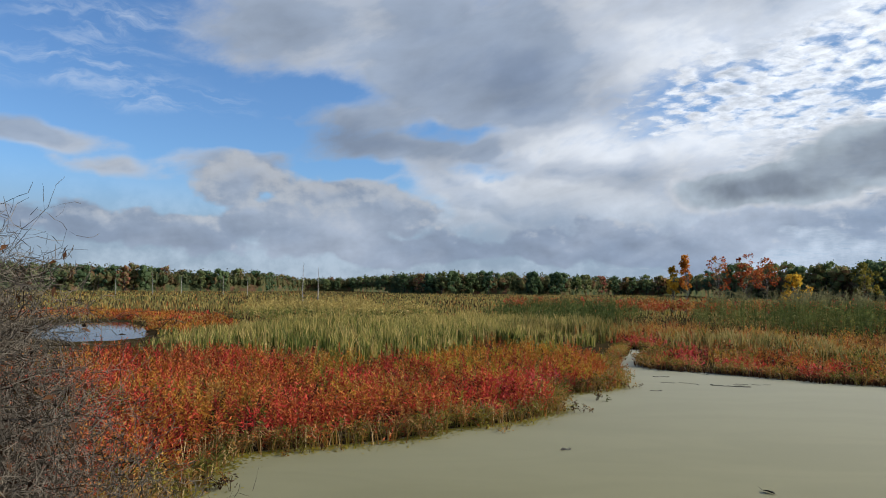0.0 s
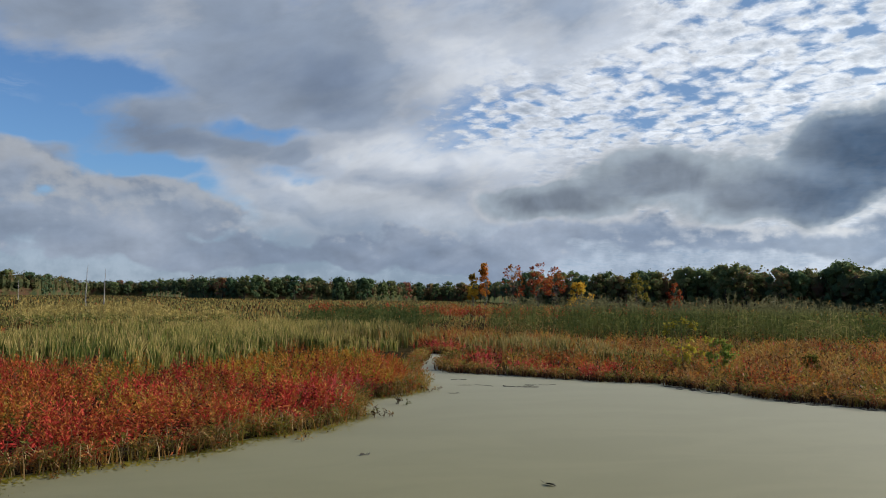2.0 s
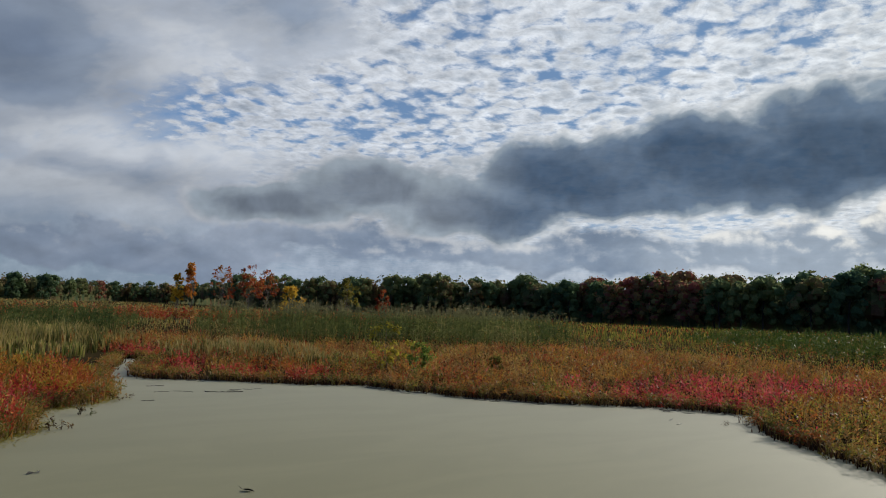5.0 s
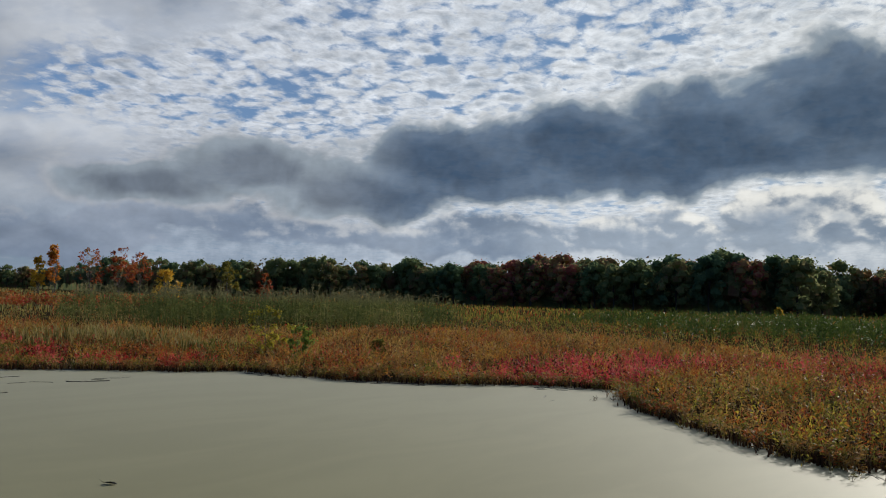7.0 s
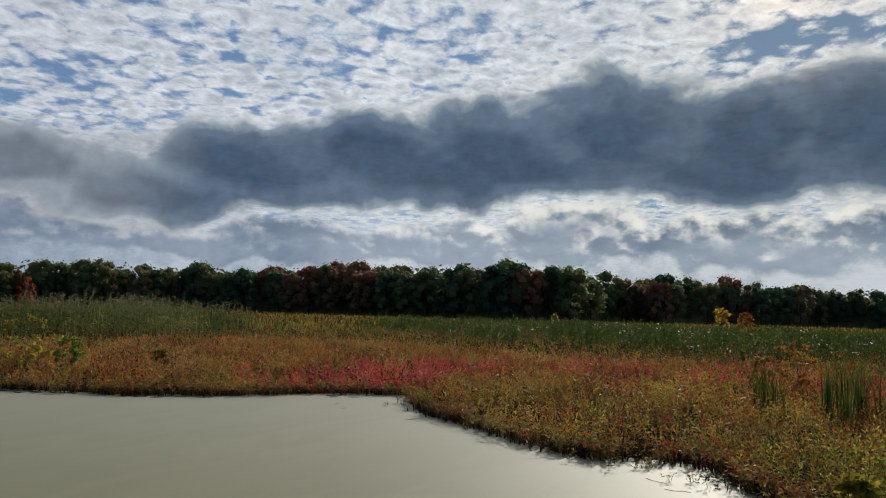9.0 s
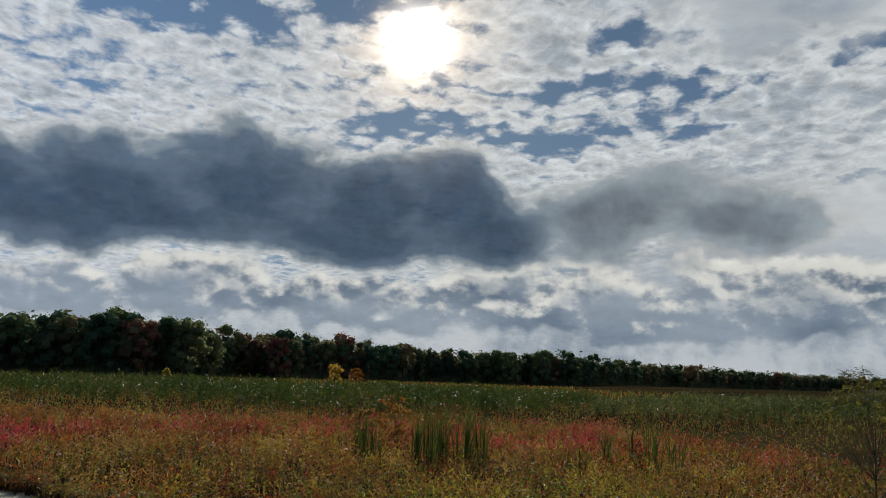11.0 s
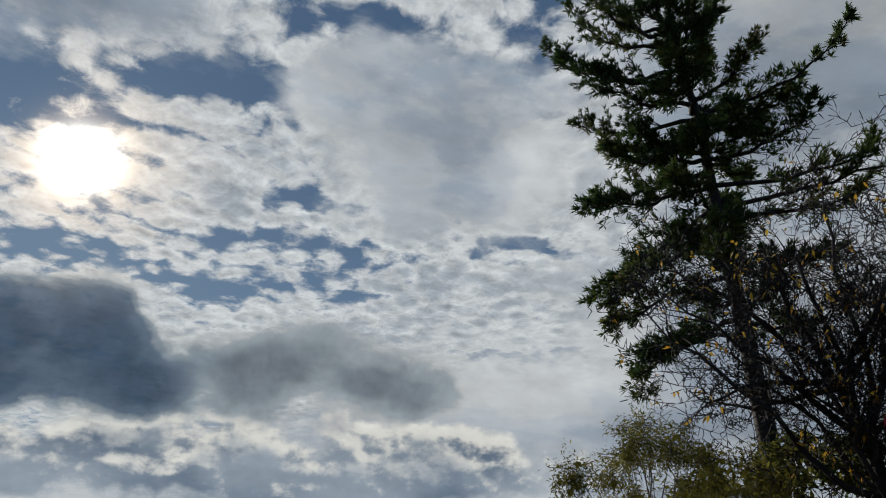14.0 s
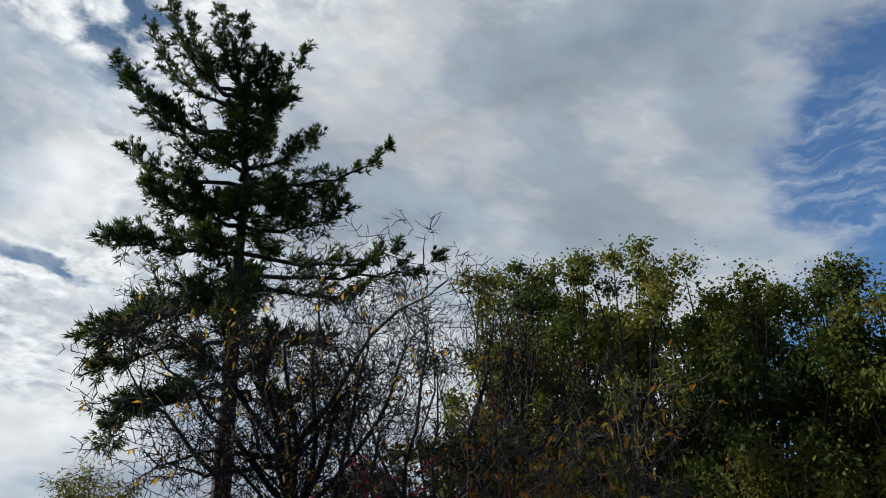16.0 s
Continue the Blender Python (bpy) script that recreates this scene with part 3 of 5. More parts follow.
def ground_height(xy):
    """Peat a little above the water, beds under it, a firm bank on the south side."""
    xy = np.asarray(xy, float)
    peat = 0.06 + 0.05 * np.sin(xy[:, 0] * 0.9) * np.cos(xy[:, 1] * 1.1)
    wet = inside(xy, SHORE) | inside(xy, POOL_RING)
    far_in = np.minimum(edge_distance(xy, SHORE), edge_distance(xy, POOL_RING))
    z = np.where(wet, -0.5 * smooth(far_in, 0.0, 1.2) - 0.02, peat * smooth(far_in, 0, 0.4) + 0.01)
    south = xy[:, 1] < np.interp(xy[:, 0], [p[0] for p in BANK], [p[1] for p in BANK])
    return z + np.where(south, 1.55 * smooth(edge_distance(xy, BANK, False), 0, 3.2), 0)


def sheet_mesh(name, xs, ys, height, material):
    gx, gy = np.meshgrid(xs, ys)
    xy = np.stack([gx.ravel(), gy.ravel()], 1)
    verts = np.concatenate([xy, height(xy)[:, None]], 1)
    nx, ny = len(xs), len(ys)
    k = (np.arange(ny - 1)[:, None] * nx + np.arange(nx - 1)[None]).ravel()
    data = bpy.data.meshes.new(name)
    data.from_pydata(verts.tolist(), [], np.stack([k, k + 1, k + nx + 1, k + nx], 1).tolist())
    data.materials.append(material)
    data.polygons.foreach_set("use_smooth", [True] * len(data.polygons))
    return new(name, data)


fine_x = np.concatenate([[-4000, -1500, -600, -250, -120, -70, -45], np.arange(-36, 40.1, 0.6), [46, 60, 90, 150, 300, 700, 1600, 4000]])
fine_y = np.concatenate([[-4000, -1500, -600, -250, -120, -60, -35], np.arange(-24, 68.1, 0.6), [75, 90, 130, 200, 350, 700, 1600, 4000]])
ground = tagged(sheet_mesh("ground", fine_x, fine_y, ground_height, GROUND), "dark peaty marsh ground with brown plant litter", "ground", kind="structure")
water = tagged(sheet_mesh("water", np.array([-6.0, 6, 16, 26]), np.array([-2.0, 12, 26, 42]), lambda xy: 0 * xy[:, 0], WEED), "still pond covered in pale olive duckweed film", "water", kind="structure")
pool = tagged(sheet_mesh("water_pool", np.array([-35.0, -26, -17]), np.array([39.0, 52, 68]), lambda xy: 0 * xy[:, 0] + 0.004, POOL), "small open pool of clear water reflecting the sky", "water", kind="structure")


# ---- the marsh ----
def scatter(rng, ring, per_m2, keep_off=0.0):
    """Chance places within an outline, off the water."""
    low, high = np.min(ring, 0), np.max(ring, 0)
    xy = rng.uniform(low, high, (int(np.prod(high - low) * per_m2), 2))
    xy = xy[inside(xy, ring)]
    off = inside(xy, SHORE) | inside(xy, POOL_RING)
    if keep_off:
        off |= edge_distance(xy, SHORE) < keep_off
    return xy[~off]


def thinned(rng, xy, full):
    """Fewer and larger plants with distance from the path."""
    d = np.hypot(xy[:, 0], xy[:, 1])
    keep = rng.random(len(xy)) < np.minimum(1, (full / d) ** 1.3)
    return xy[keep], np.maximum(1, d[keep] / full) ** 0.6


def on_ground(xy, sink=0.03):
    return np.concatenate([xy, ground_height(xy)[:, None] - sink], 1)


def bushes(g, at, height, radius, stems, leaves, length, width, kinds, stem_kind=None, first=0.3, upright=1.0, scale=1.0):
    """Arching leafy stems from each place; kinds: one number a plant."""
    rng, n = g.rng, len(at)
    if not n:
        return
    height, radius = np.broadcast_to(height, (n,)), np.broadcast_to(radius, (n,))
    turn = rng.uniform(0, 2 * np.pi, (n, stems))
    out = np.stack([np.cos(turn), np.sin(turn), 0 * turn], -1)
    reach = radius[:, None] * rng.uniform(0.25, 1.1, (n, stems))
    tall = height[:, None] * rng.uniform(0.6, 1.1, (n, stems))

    def along(s):
        shape = s.shape + (1,) * (3 - s.ndim)
        s = s.reshape(shape)
        r, h = reach[..., None], tall[..., None]
        flat = out[:, :, None] * (r * s[..., 0] ** (1.0 + upright * 0.6))[..., None]
        rise = (h * s[..., 0] * (1.55 - 0.55 * s[..., 0]))[..., None]
        return at[:, None, None] + flat + rise * np.array((0, 0, 1.0))

    s = rng.uniform(first, 1.0, (n, stems, leaves))
    spots = along(s[..., None]) + rng.normal(0, 0.03, (n, stems, leaves, 3))
    way = out[:, :, None] * 0.7 + rng.normal(0, 0.55, (n, stems, leaves, 3)) + np.array((0, 0, 0.45))
    size = rng.uniform(0.7, 1.25, n * stems * leaves)
    kind = np.repeat(kinds, stems * leaves)
    stray = rng.random(len(kind)) < 0.12
    kind = np.where(stray, rng.choice(kinds, len(kind)), kind)
    grow = np.repeat(np.broadcast_to(scale, (n,)), stems * leaves)
    g.leaves(spots.reshape(-1, 3), way.reshape(-1, 3), length * size * grow, width * size * grow, kind)
    if stem_kind is not None:
        stems_shown = scale < 1.35 if np.ndim(scale) else np.full(n, True)
        shown = np.repeat(stems_shown, stems)
        p = [along(np.full((n, stems, 1, 1), k)).reshape(-1, 3)[shown] for k in (0.0, 0.5, 0.95)]
        g.ribbons(p[0], p[1], 0.013, stem_kind)
        g.ribbons(p[1], p[2], 0.009, stem_kind)


def shoots(g, xy, top, leafed, leaves, long, wide, kinds, grow=1.0, stem_kind=None, lean=0.16, toward=None):
    """Upright leafy shoots that make up a closed canopy: narrow leaves in a spiral round the upper part of each stem."""
    rng, n = g.rng, len(xy)
    if not n:
        return
    grow = np.broadcast_to(grow, (n,))
    base = on_ground(xy)
    tilt = rng.normal(0, lean, (n, 3)) * (1, 1, 0)
    if toward is not None:
        tilt = tilt + toward
    axis = unit(tilt + (0, 0, 1))
    tip = base + axis * top[:, None]
    share = np.minimum(leafed * grow / top, 0.92)[:, None]
    s = (np.arange(leaves)[None] + rng.uniform(0, 1, (n, leaves))) / leaves
    spot = tip[:, None] - axis[:, None] * (top[:, None] * share * (1 - s))[..., None]
    turn = np.arange(leaves)[None] * 2.4 + rng.uniform(0, 6.28, (n, 1)) + rng.normal(0, 0.3, (n, leaves))
    round_ = np.stack([np.cos(turn), np.sin(turn), 0 * turn], -1)
    way = round_ * (1.05 - 0.75 * s)[..., None] + axis[:, None] * (0.25 + 0.75 * s)[..., None] + rng.normal(0, 0.16, (n, leaves, 3))
    size = (1.15 - 0.45 * s) * rng.uniform(0.75, 1.2, (n, leaves)) * grow[:, None]
    kinds = np.where(rng.random(n) < 0.1, rng.choice(kinds, n), kinds)
    kind = np.repeat(np.where(rng.random(n) < 0.05, 9, kinds), leaves)
    g.leaves(spot.reshape(-1, 3), way.reshape(-1, 3), (long * size).ravel(), (wide * size).ravel(), kind, 0.1)
    if stem_kind is not None:
        g.ribbons(base, tip, 0.011, stem_kind)


def mounds(g, xy, radius, height, per, leaves, long, wide, kinds, grow=1.0, flat=0.6, lean=0.2, leafed=0.5):
    """Rounded bushes of leafy shoots, each leaning out from its middle; kinds: one a bush."""
    n = len(xy)
    grow = np.broadcast_to(grow, (n,))
    turn = g.rng.uniform(0, 6.2832, (n, per))
    out = np.sqrt(g.rng.random((n, per)))
    way = np.stack([np.cos(turn), np.sin(turn)], -1) * out[..., None]
    spot = (xy[:, None] + way * (radius * grow)[:, None, None]).reshape(-1, 2)
    top = (height[:, None] * (1 - flat * out ** 2) * g.rng.uniform(0.78, 1.15, (n, per))).ravel()
    lead = np.concatenate([way * 0.75, np.zeros((n, per, 1))], -1).reshape(-1, 3)
    shoots(g, spot, np.maximum(top, 0.16), leafed, leaves, long, wide, np.repeat(kinds, per), np.repeat(grow, per) ** 0.8, None, lean, lead)


def drifts(xy, scale, seed, rough=0.5):
    """A smooth chance field over the ground, about -1 to 1."""
    return np.array([noise.noise((x * scale, y * scale, seed)) + rough * noise.noise((x * scale * 2.7, y * scale * 2.7, seed + 5)) for x, y in xy])


def by_rank(field, kinds, shares):
    """Kinds laid out in bands of a field, so that like stands beside like."""
    rank = np.argsort(np.argsort(field)) / max(1, len(field) - 1)
    return np.array(kinds)[np.searchsorted(np.cumsum(shares)[:-1] / np.sum(shares), rank)]


MARSH = [CRIMSON, RUST, ORANGE, OLIVE, BROWN, PINK, GREEN, STRAW, YELLOW, WITHERED_AND_SHADE]


def pick(rng, n, chances):
    """Kinds by chance: a dict of place in MARSH to weight."""
    names, w = list(chances), np.array(list(chances.values()), float)
    return rng.choice(names, n, p=w / w.sum())


# swamp loosestrife on the near point of land
g = Growth(11)
ring = [(-16, 27), (-13, 31), (-6.6, 30), (-2.2, 26.5), (-0.6, 32), (3.4, 37), (7.4, 33.5), (7, 28), (6.2, 24.5), (3.8, 22), (3.2, 19.4), (1, 17.2), (-3, 14.6), (-3.9, 13.5), (-4, 10.6), (-7, 6.5), (-13, 9)]
xy, grow = thinned(g.rng, scatter(g.rng, ring, 2.0, 0.38), 20)
shore = edge_distance(xy, SHORE)
clump = drifts(xy, 0.40, 3.1)
mound = drifts(xy, 0.75, 8.3, 0.6)
kinds = by_rank(clump + g.rng.normal(0, 0.16, len(xy)), [3, 2, 4, 1, 0], [0.9, 1.6, 1.0, 4.6, 3.6])
red_point = (xy[:, 0] > 1.2) & (xy[:, 1] < 24.5 + clump) & (shore < 2.2 + clump)
kinds = np.where(red_point & (g.rng.random(len(xy)) < 0.8), pick(g.rng, len(xy), {0: 5, 5: 1.5, 1: 1.2}), kinds)
behind = (xy[:, 1] > 23.0 + 0.5 * np.maximum(xy[:, 0] - 2.5, 0) + 1.5 * clump) & (xy[:, 0] > -1.5)
kinds = np.where(behind & (g.rng.random(len(xy)) < 0.85), by_rank(mound + g.rng.normal(0, 0.2, len(xy)), [3, 8, 2, 1], [1.5, 2, 5, 2]), kinds)
west = xy[:, 0] < -4.5 + 2 * clump
kinds = np.where(west & (g.rng.random(len(xy)) < 0.6), pick(g.rng, len(xy), {1: 4, 2: 2.5, 4: 1.6, 3: 0.8, 0: 2}), kinds)
corner = (xy[:, 1] < 12.8) & (xy[:, 0] > -6)
kinds = np.where(corner & (g.rng.random(len(xy)) < 0.7), pick(g.rng, len(xy), {2: 5, 4: 2, 1: 3}), kinds)
bank_foot = (shore < 0.8) & (g.rng.random(len(xy)) < 0.28)
kinds = np.where(bank_foot, pick(g.rng, len(xy), {3: 3, 4: 2, 8: 1}), kinds)
dome = smooth(shore, 0, 1.1)
tall = (0.62 + 0.30 * dome) * (1 + 0.22 * mound) * g.rng.uniform(0.7, 1.25, len(xy)) * np.where(behind, 0.85, 1.0)
mounds(g, xy, np.minimum(g.rng.uniform(0.5, 0.95, len(xy)), 0.15 + 0.7 * shore), np.clip(tall, 0.4, 1.3), 27, 13, 0.14, 0.038, kinds, grow)
# bare straw stems at the water's edge
foot = scatter(g.rng, ring, 26.0)
foot = on_ground(foot[edge_distance(foot, SHORE) < 0.45])
g.ribbons(foot, foot + g.rng.normal(0, 0.10, foot.shape) * (1, 1, 0) + np.array((0, 0, 1)) * g.rng.uniform(0.3, 0.6, (len(foot), 1)), 0.013, 7)
tagged(g.link("loosestrife_thicket", MARSH), "dense crimson, rust and orange swamp loosestrife thicket", "shrubs", kind="stuff")

# low sedge and loosestrife on the far shore and the right-hand meadow
g = Growth(12)
ring = [(8.9, 30.8), (12, 28.6), (16, 25.6), (17.6, 20.5), (20, 17.7), (22.6, 15.5), (24, 12.6), (27, 11), (44, 15), (50, 30), (46, 42), (26, 46), (20, 58), (10, 58), (10.4, 38.4)]
xy, grow = thinned(g.rng, scatter(g.rng, ring, 3.2, 0.3), 21)
shore = edge_distance(xy, SHORE)
clump = drifts(xy, 0.3, 7.1)
mound = np.array([noise.noise((x * 0.75, y * 0.75, 2.3)) for x, y in xy])
some = (mound > -0.32) | (shore < 1)
xy, grow, shore, clump, mound = xy[some], grow[some], shore[some], clump[some], mound[some]
kinds = np.where(mound > 0.1, pick(g.rng, len(xy), {2: 2.2, 4: 6, 1: 1.4, 3: 1.3}), pick(g.rng, len(xy), {1: 2, 4: 6, 2: 1, 3: 2.2}))
kinds = np.where((shore < 2.2) & (xy[:, 0] < 15.5) & (clump + mound > -0.25), pick(g.rng, len(xy), {0: 6, 5: 2, 1: 1}), kinds)
kinds = np.where((shore < 0.9) & (g.rng.random(len(xy)) < 0.6), pick(g.rng, len(xy), {4: 4, 3: 4, 2: 1}), kinds)
pink = (np.abs(xy[:, 0] - 29) < 6.5 + 5 * clump) & (np.abs(xy[:, 1] - 16) < 3.0 + 3 * clump)
kinds = np.where(pink & (g.rng.random(len(xy)) < 0.85), pick(g.rng, len(xy), {5: 5, 0: 1}), kinds)
tall = np.clip(0.42 + shore * 0.16, 0.4, 0.8) * (1 + 0.3 * clump + 0.45 * mound) * g.rng.uniform(0.75, 1.15, len(xy))
mounds(g, xy, np.minimum(g.rng.uniform(0.35, 0.65, len(xy)), 0.15 + 0.7 * shore), np.clip(tall, 0.25, 1.1), 12, 9, 0.15, 0.045, kinds, grow, 0.5)
extra, wide = thinned(g.rng, scatter(g.rng, ring, 9.0), 24)
rise = np.array([noise.noise((x * 0.75, y * 0.75, 2.3)) for x, y in extra])
low = np.clip(0.45 + edge_distance(extra, SHORE) * 0.16, 0.4, 0.85) * (1 + 0.5 * rise)
g.blades(on_ground(extra), low * g.rng.uniform(0.5, 1.1, len(extra)), 0.017 * wide, 0.45, pick(g.rng, len(extra), {4: 5, 7: 0.8, 3: 2, 2: 2, 1: 2}), 0.5)
tagged(g.link("sedge_meadow", MARSH), "brown and rust sedge meadow with a pink-red patch", "sedge", kind="stuff")

g = Growth(13)
ring = [(24, 12.2), (20.3, 10), (17.7, 6.2), (16.5, 4.2), (17.3, 2.6), (16.5, 0.9), (15.2, 0.4), (12.6, -1), (9.5, -1.8), (8.5, -3.2), (12, -8), (18, -15), (32, -18), (46, -12), (48, 8), (44, 15)]
xy, grow = thinned(g.rng, scatter(g.rng, ring, 5.0, 0.25), 14)
away = np.hypot(xy[:, 0], xy[:, 1])
clump = drifts(xy, 0.3, 9.7)
mound = np.array([noise.noise((x * 0.9, y * 0.9, 4.4)) for x, y in xy])
some = mound > -0.34
xy, grow, away, clump, mound = xy[some], grow[some], away[some], clump[some], mound[some]
shore = edge_distance(xy, SHORE)
kinds = np.where(away < 18 + 6 * clump, pick(g.rng, len(xy), {3: 4, 4: 4, 8: 4, 6: 0.6, 2: 1.0}), pick(g.rng, len(xy), {4: 6, 1: 2, 2: 1.2, 3: 2.4, 8: 1.2}))
far_red = (away > 30) & (away < 46)
kinds = np.where(far_red & (clump > 0.0), pick(g.rng, len(xy), {5: 4, 0: 1, 1: 3, 4: 1.5}), kinds)
tall = np.clip(0.38 + shore * 0.3, 0.38, 0.8) * (1 + 0.3 * clump + 0.5 * mound) * g.rng.uniform(0.75, 1.2, len(xy))
mounds(g, xy, np.minimum(g.rng.uniform(0.3, 0.6, len(xy)), 0.15 + 0.7 * shore), np.clip(tall, 0.25, 1.2), 11, 9, 0.115, 0.036, kinds, grow, 0.5)
extra, wide = thinned(g.rng, scatter(g.rng, ring, 22.0), 14)
g.blades(on_ground(extra), g.rng.uniform(0.3, 0.85, len(extra)), 0.012 * wide, 0.5, pick(g.rng, len(extra), {4: 4, 7: 2, 3: 4, 8: 1}), 0.6)
tagged(g.link("marsh_meadow", MARSH), "golden-brown marsh meadow with olive and rust leaves", "marsh plants", kind="stuff")

# rust-coloured bank round the open pool
g = Growth(15)
xy = scatter(g.rng, [(-48, 72), (-30, 68.5), (-26, 64), (-22.5, 57.5), (-17.5, 46), (-15, 46), (-17, 58), (-24, 74), (-44, 86)], 0.8)
mounds(g, xy, g.rng.uniform(0.8, 1.4, len(xy)), g.rng.uniform(0.5, 0.9, len(xy)), 16, 8, 0.3, 0.1, pick(g.rng, len(xy), {1: 4, 2: 3, 4: 3, 0: 1}))
tagged(g.link("pool_thicket", MARSH), "rust and orange thicket on the pool's far bank", "shrubs", kind="stuff")

# ragged fringe of stubble and sprigs where the plants meet the water
g = Growth(14)
spots = []
for (x0, y0), (x1, y1) in zip(SHORE, SHORE[1:] + SHORE[:1]):
    if y0 < 8 and x0 < 11:
        continue
    k = g.rng.random((int(70 * math.hypot(x1 - x0, y1 - y0)), 1))
    spots.append(np.array((x0, y0)) + k * np.array((x1 - x0, y1 - y0)) + g.rng.normal(0, 0.16, (len(k), 2)))
xy = np.concatenate(spots)
at = np.concatenate([xy, np.full((len(xy), 1), -0.05)], 1)
# east blades mostly near-black: shadow under the bank's lip put into their colour
east = at[:, 0] > 8.2
g.blades(at, np.where(east, g.rng.uniform(0.12, 0.42, len(at)), g.rng.uniform(0.15, 0.65, len(at))), 0.02, 0.4, np.where(east, pick(g.rng, len(at), {9: 7, 4: 1.5, 3: 1.5}), pick(g.rng, len(at), {4: 5, 7: 1.6, 3: 4})))
# a second, wider dark row thickens that painted shadow band
dark = at[east][g.rng.random(np.sum(east)) < 0.8] + (0, 0, 0.02)
g.blades(dark + np.concatenate([g.rng.normal(0, 0.1, (len(dark), 2)), np.zeros((len(dark), 1))], 1), g.rng.uniform(0.12, 0.34, len(dark)), 0.045, 0.3, 9)
bushes(g, at[::9], 0.5, 0.35, 5, 9, 0.12, 0.03, pick(g.rng, len(at[::9]), {4: 3, 3: 4, 1: 2}), 7, first=0.15)
# a rim of green algae lying on the water by the western shore
rim = xy[(xy[:, 0] < 8) & (xy[:, 1] < 27)]
rim = np.repeat(rim, 9, 0) + g.rng.normal(0, 0.22, (len(rim) * 9, 2))
rim = rim[inside(rim, SHORE)]
flat = np.concatenate([rim, np.full((len(rim), 1), 0.006)], 1) + g.rng.uniform(0, 0.004, (len(rim), 1)) * (0, 0, 1)
turn = g.rng.uniform(0, 2 * np.pi, len(rim))
u = np.stack([np.cos(turn), np.sin(turn), 0 * turn], 1) * g.rng.uniform(0.015, 0.04, (len(rim), 1))
v = np.stack([-u[:, 1], u[:, 0], 0 * turn], 1) * 0.7
g.quads(np.stack([flat - u, flat + v, flat + u, flat - v], 1), 8)
tagged(g.link("shore_fringe", MARSH), "ragged straw stubble and sprigs, its east foot coloured dark as shade", "shore plants", kind="stuff")


# cattails: fans of blades from one root
def ragged_spots(g, seed, ring, per_m2, ragged):
    xy = scatter(g.rng, ring, per_m2)
    drift = np.array([noise.noise((x * 0.22, y * 0.22, seed * 1.7)) + 0.5 * noise.noise((x * 0.7, y * 0.7, seed * 0.7)) for x, y in xy])
    rim = edge_distance(xy, ring)
    keep = g.rng.random(len(xy)) < np.clip(0.75 + drift * 1.2, 0.1, 1) * smooth(rim + 4 * drift * ragged, -0.4 * ragged, 1.6 * ragged)
    taper = 0.55 + 0.45 * smooth(rim + 3 * drift, 0, 5 * ragged)
    return xy[keep], drift[keep], taper[keep]


def cattails(name, seed, ring, per_m2, height, width, material, label, ragged=1.0, fan=8):
    g = Growth(seed)
    xy, drift, taper = ragged_spots(g, seed, ring, per_m2, ragged)
    n = len(xy)
    root = np.repeat(on_ground(xy), fan, 0)
    turn = g.rng.uniform(0, 2 * np.pi, n * fan)
    out = np.stack([np.cos(turn), np.sin(turn), 0 * turn], 1)
    side = np.stack([-np.sin(turn), np.cos(turn), 0 * turn], 1) * 0.6 + g.rng.normal(0, 0.5, (n * fan, 3)) * (1, 1, 0)
    side = unit(side) * width / 2
    h = np.repeat(height * taper * (1 + 0.3 * drift) * g.rng.normal(1, 0.10, n), fan)[:, None] * g.rng.uniform(0.75, 1.05, (n * fan, 1))
    lean = np.abs(g.rng.normal(0.06, 0.05, (n * fan, 1)))
    a = root + out * 0.05
    b = root + out * h * lean + (0, 0, 1) * h * 0.62
    c = root + out * h * (lean * 2.6 + 0.02) + (0, 0, 1) * h * g.rng.uniform(0.88, 1.0, (n * fan, 1))
    g.shapes(np.stack([a - side, a + side, b + side, b - side, c + side * 0.25, c - side * 0.25], 1), [(0, 1, 2, 3), (3, 2, 4, 5)], 0)
    return tagged(g.link(name, [material]), label, "cattails", kind="stuff")


cattails("cattail_stand", 21, [(-13, 30), (-7, 28.5), (-4.5, 27.5), (-3, 25.5), (-1.8, 25.6), (-1.2, 31), (3.2, 36.5), (7.4, 32.5), (8.6, 40), (14, 64), (-4, 66), (-14, 55), (-17, 44), (-15, 36)], 4.6, 1.22, 0.04, CATTAIL, "tall green and tan cattail stand")
CATTAIL_PATCH = [(10.6, 39), (12.5, 34.5), (15, 32.6), (19.5, 31), (21, 34), (22, 40), (15, 45), (11, 46)]
cattails("cattail_stand", 22, CATTAIL_PATCH, 4.2, 1.15, 0.04, PALE_CATTAIL, "short pale cattail patch in the sedge")
cattails("cattail_stand", 28, [(2, 40), (8, 40), (12, 44), (17, 56), (10, 60), (3, 52)], 3.2, 1.6, 0.042, PALE_CATTAIL, "pale tan cattail stand across the channel")
CLUMPS = [(26.0, 0.5, 0.6), (25.1, -0.8, 0.5), (26.1, -1.8, 0.7), (25.2, -2.7, 0.6), (25.1, -3.8, 0.5), (25.9, -4.5, 0.7), (23.9, -5.5, 0.6), (26.3, -6.7, 0.5), (25.0, -7.3, 0.7), (25.2, -7.8, 0.6), (24.0, -8.4, 0.5), (24.9, -9.1, 0.7)]
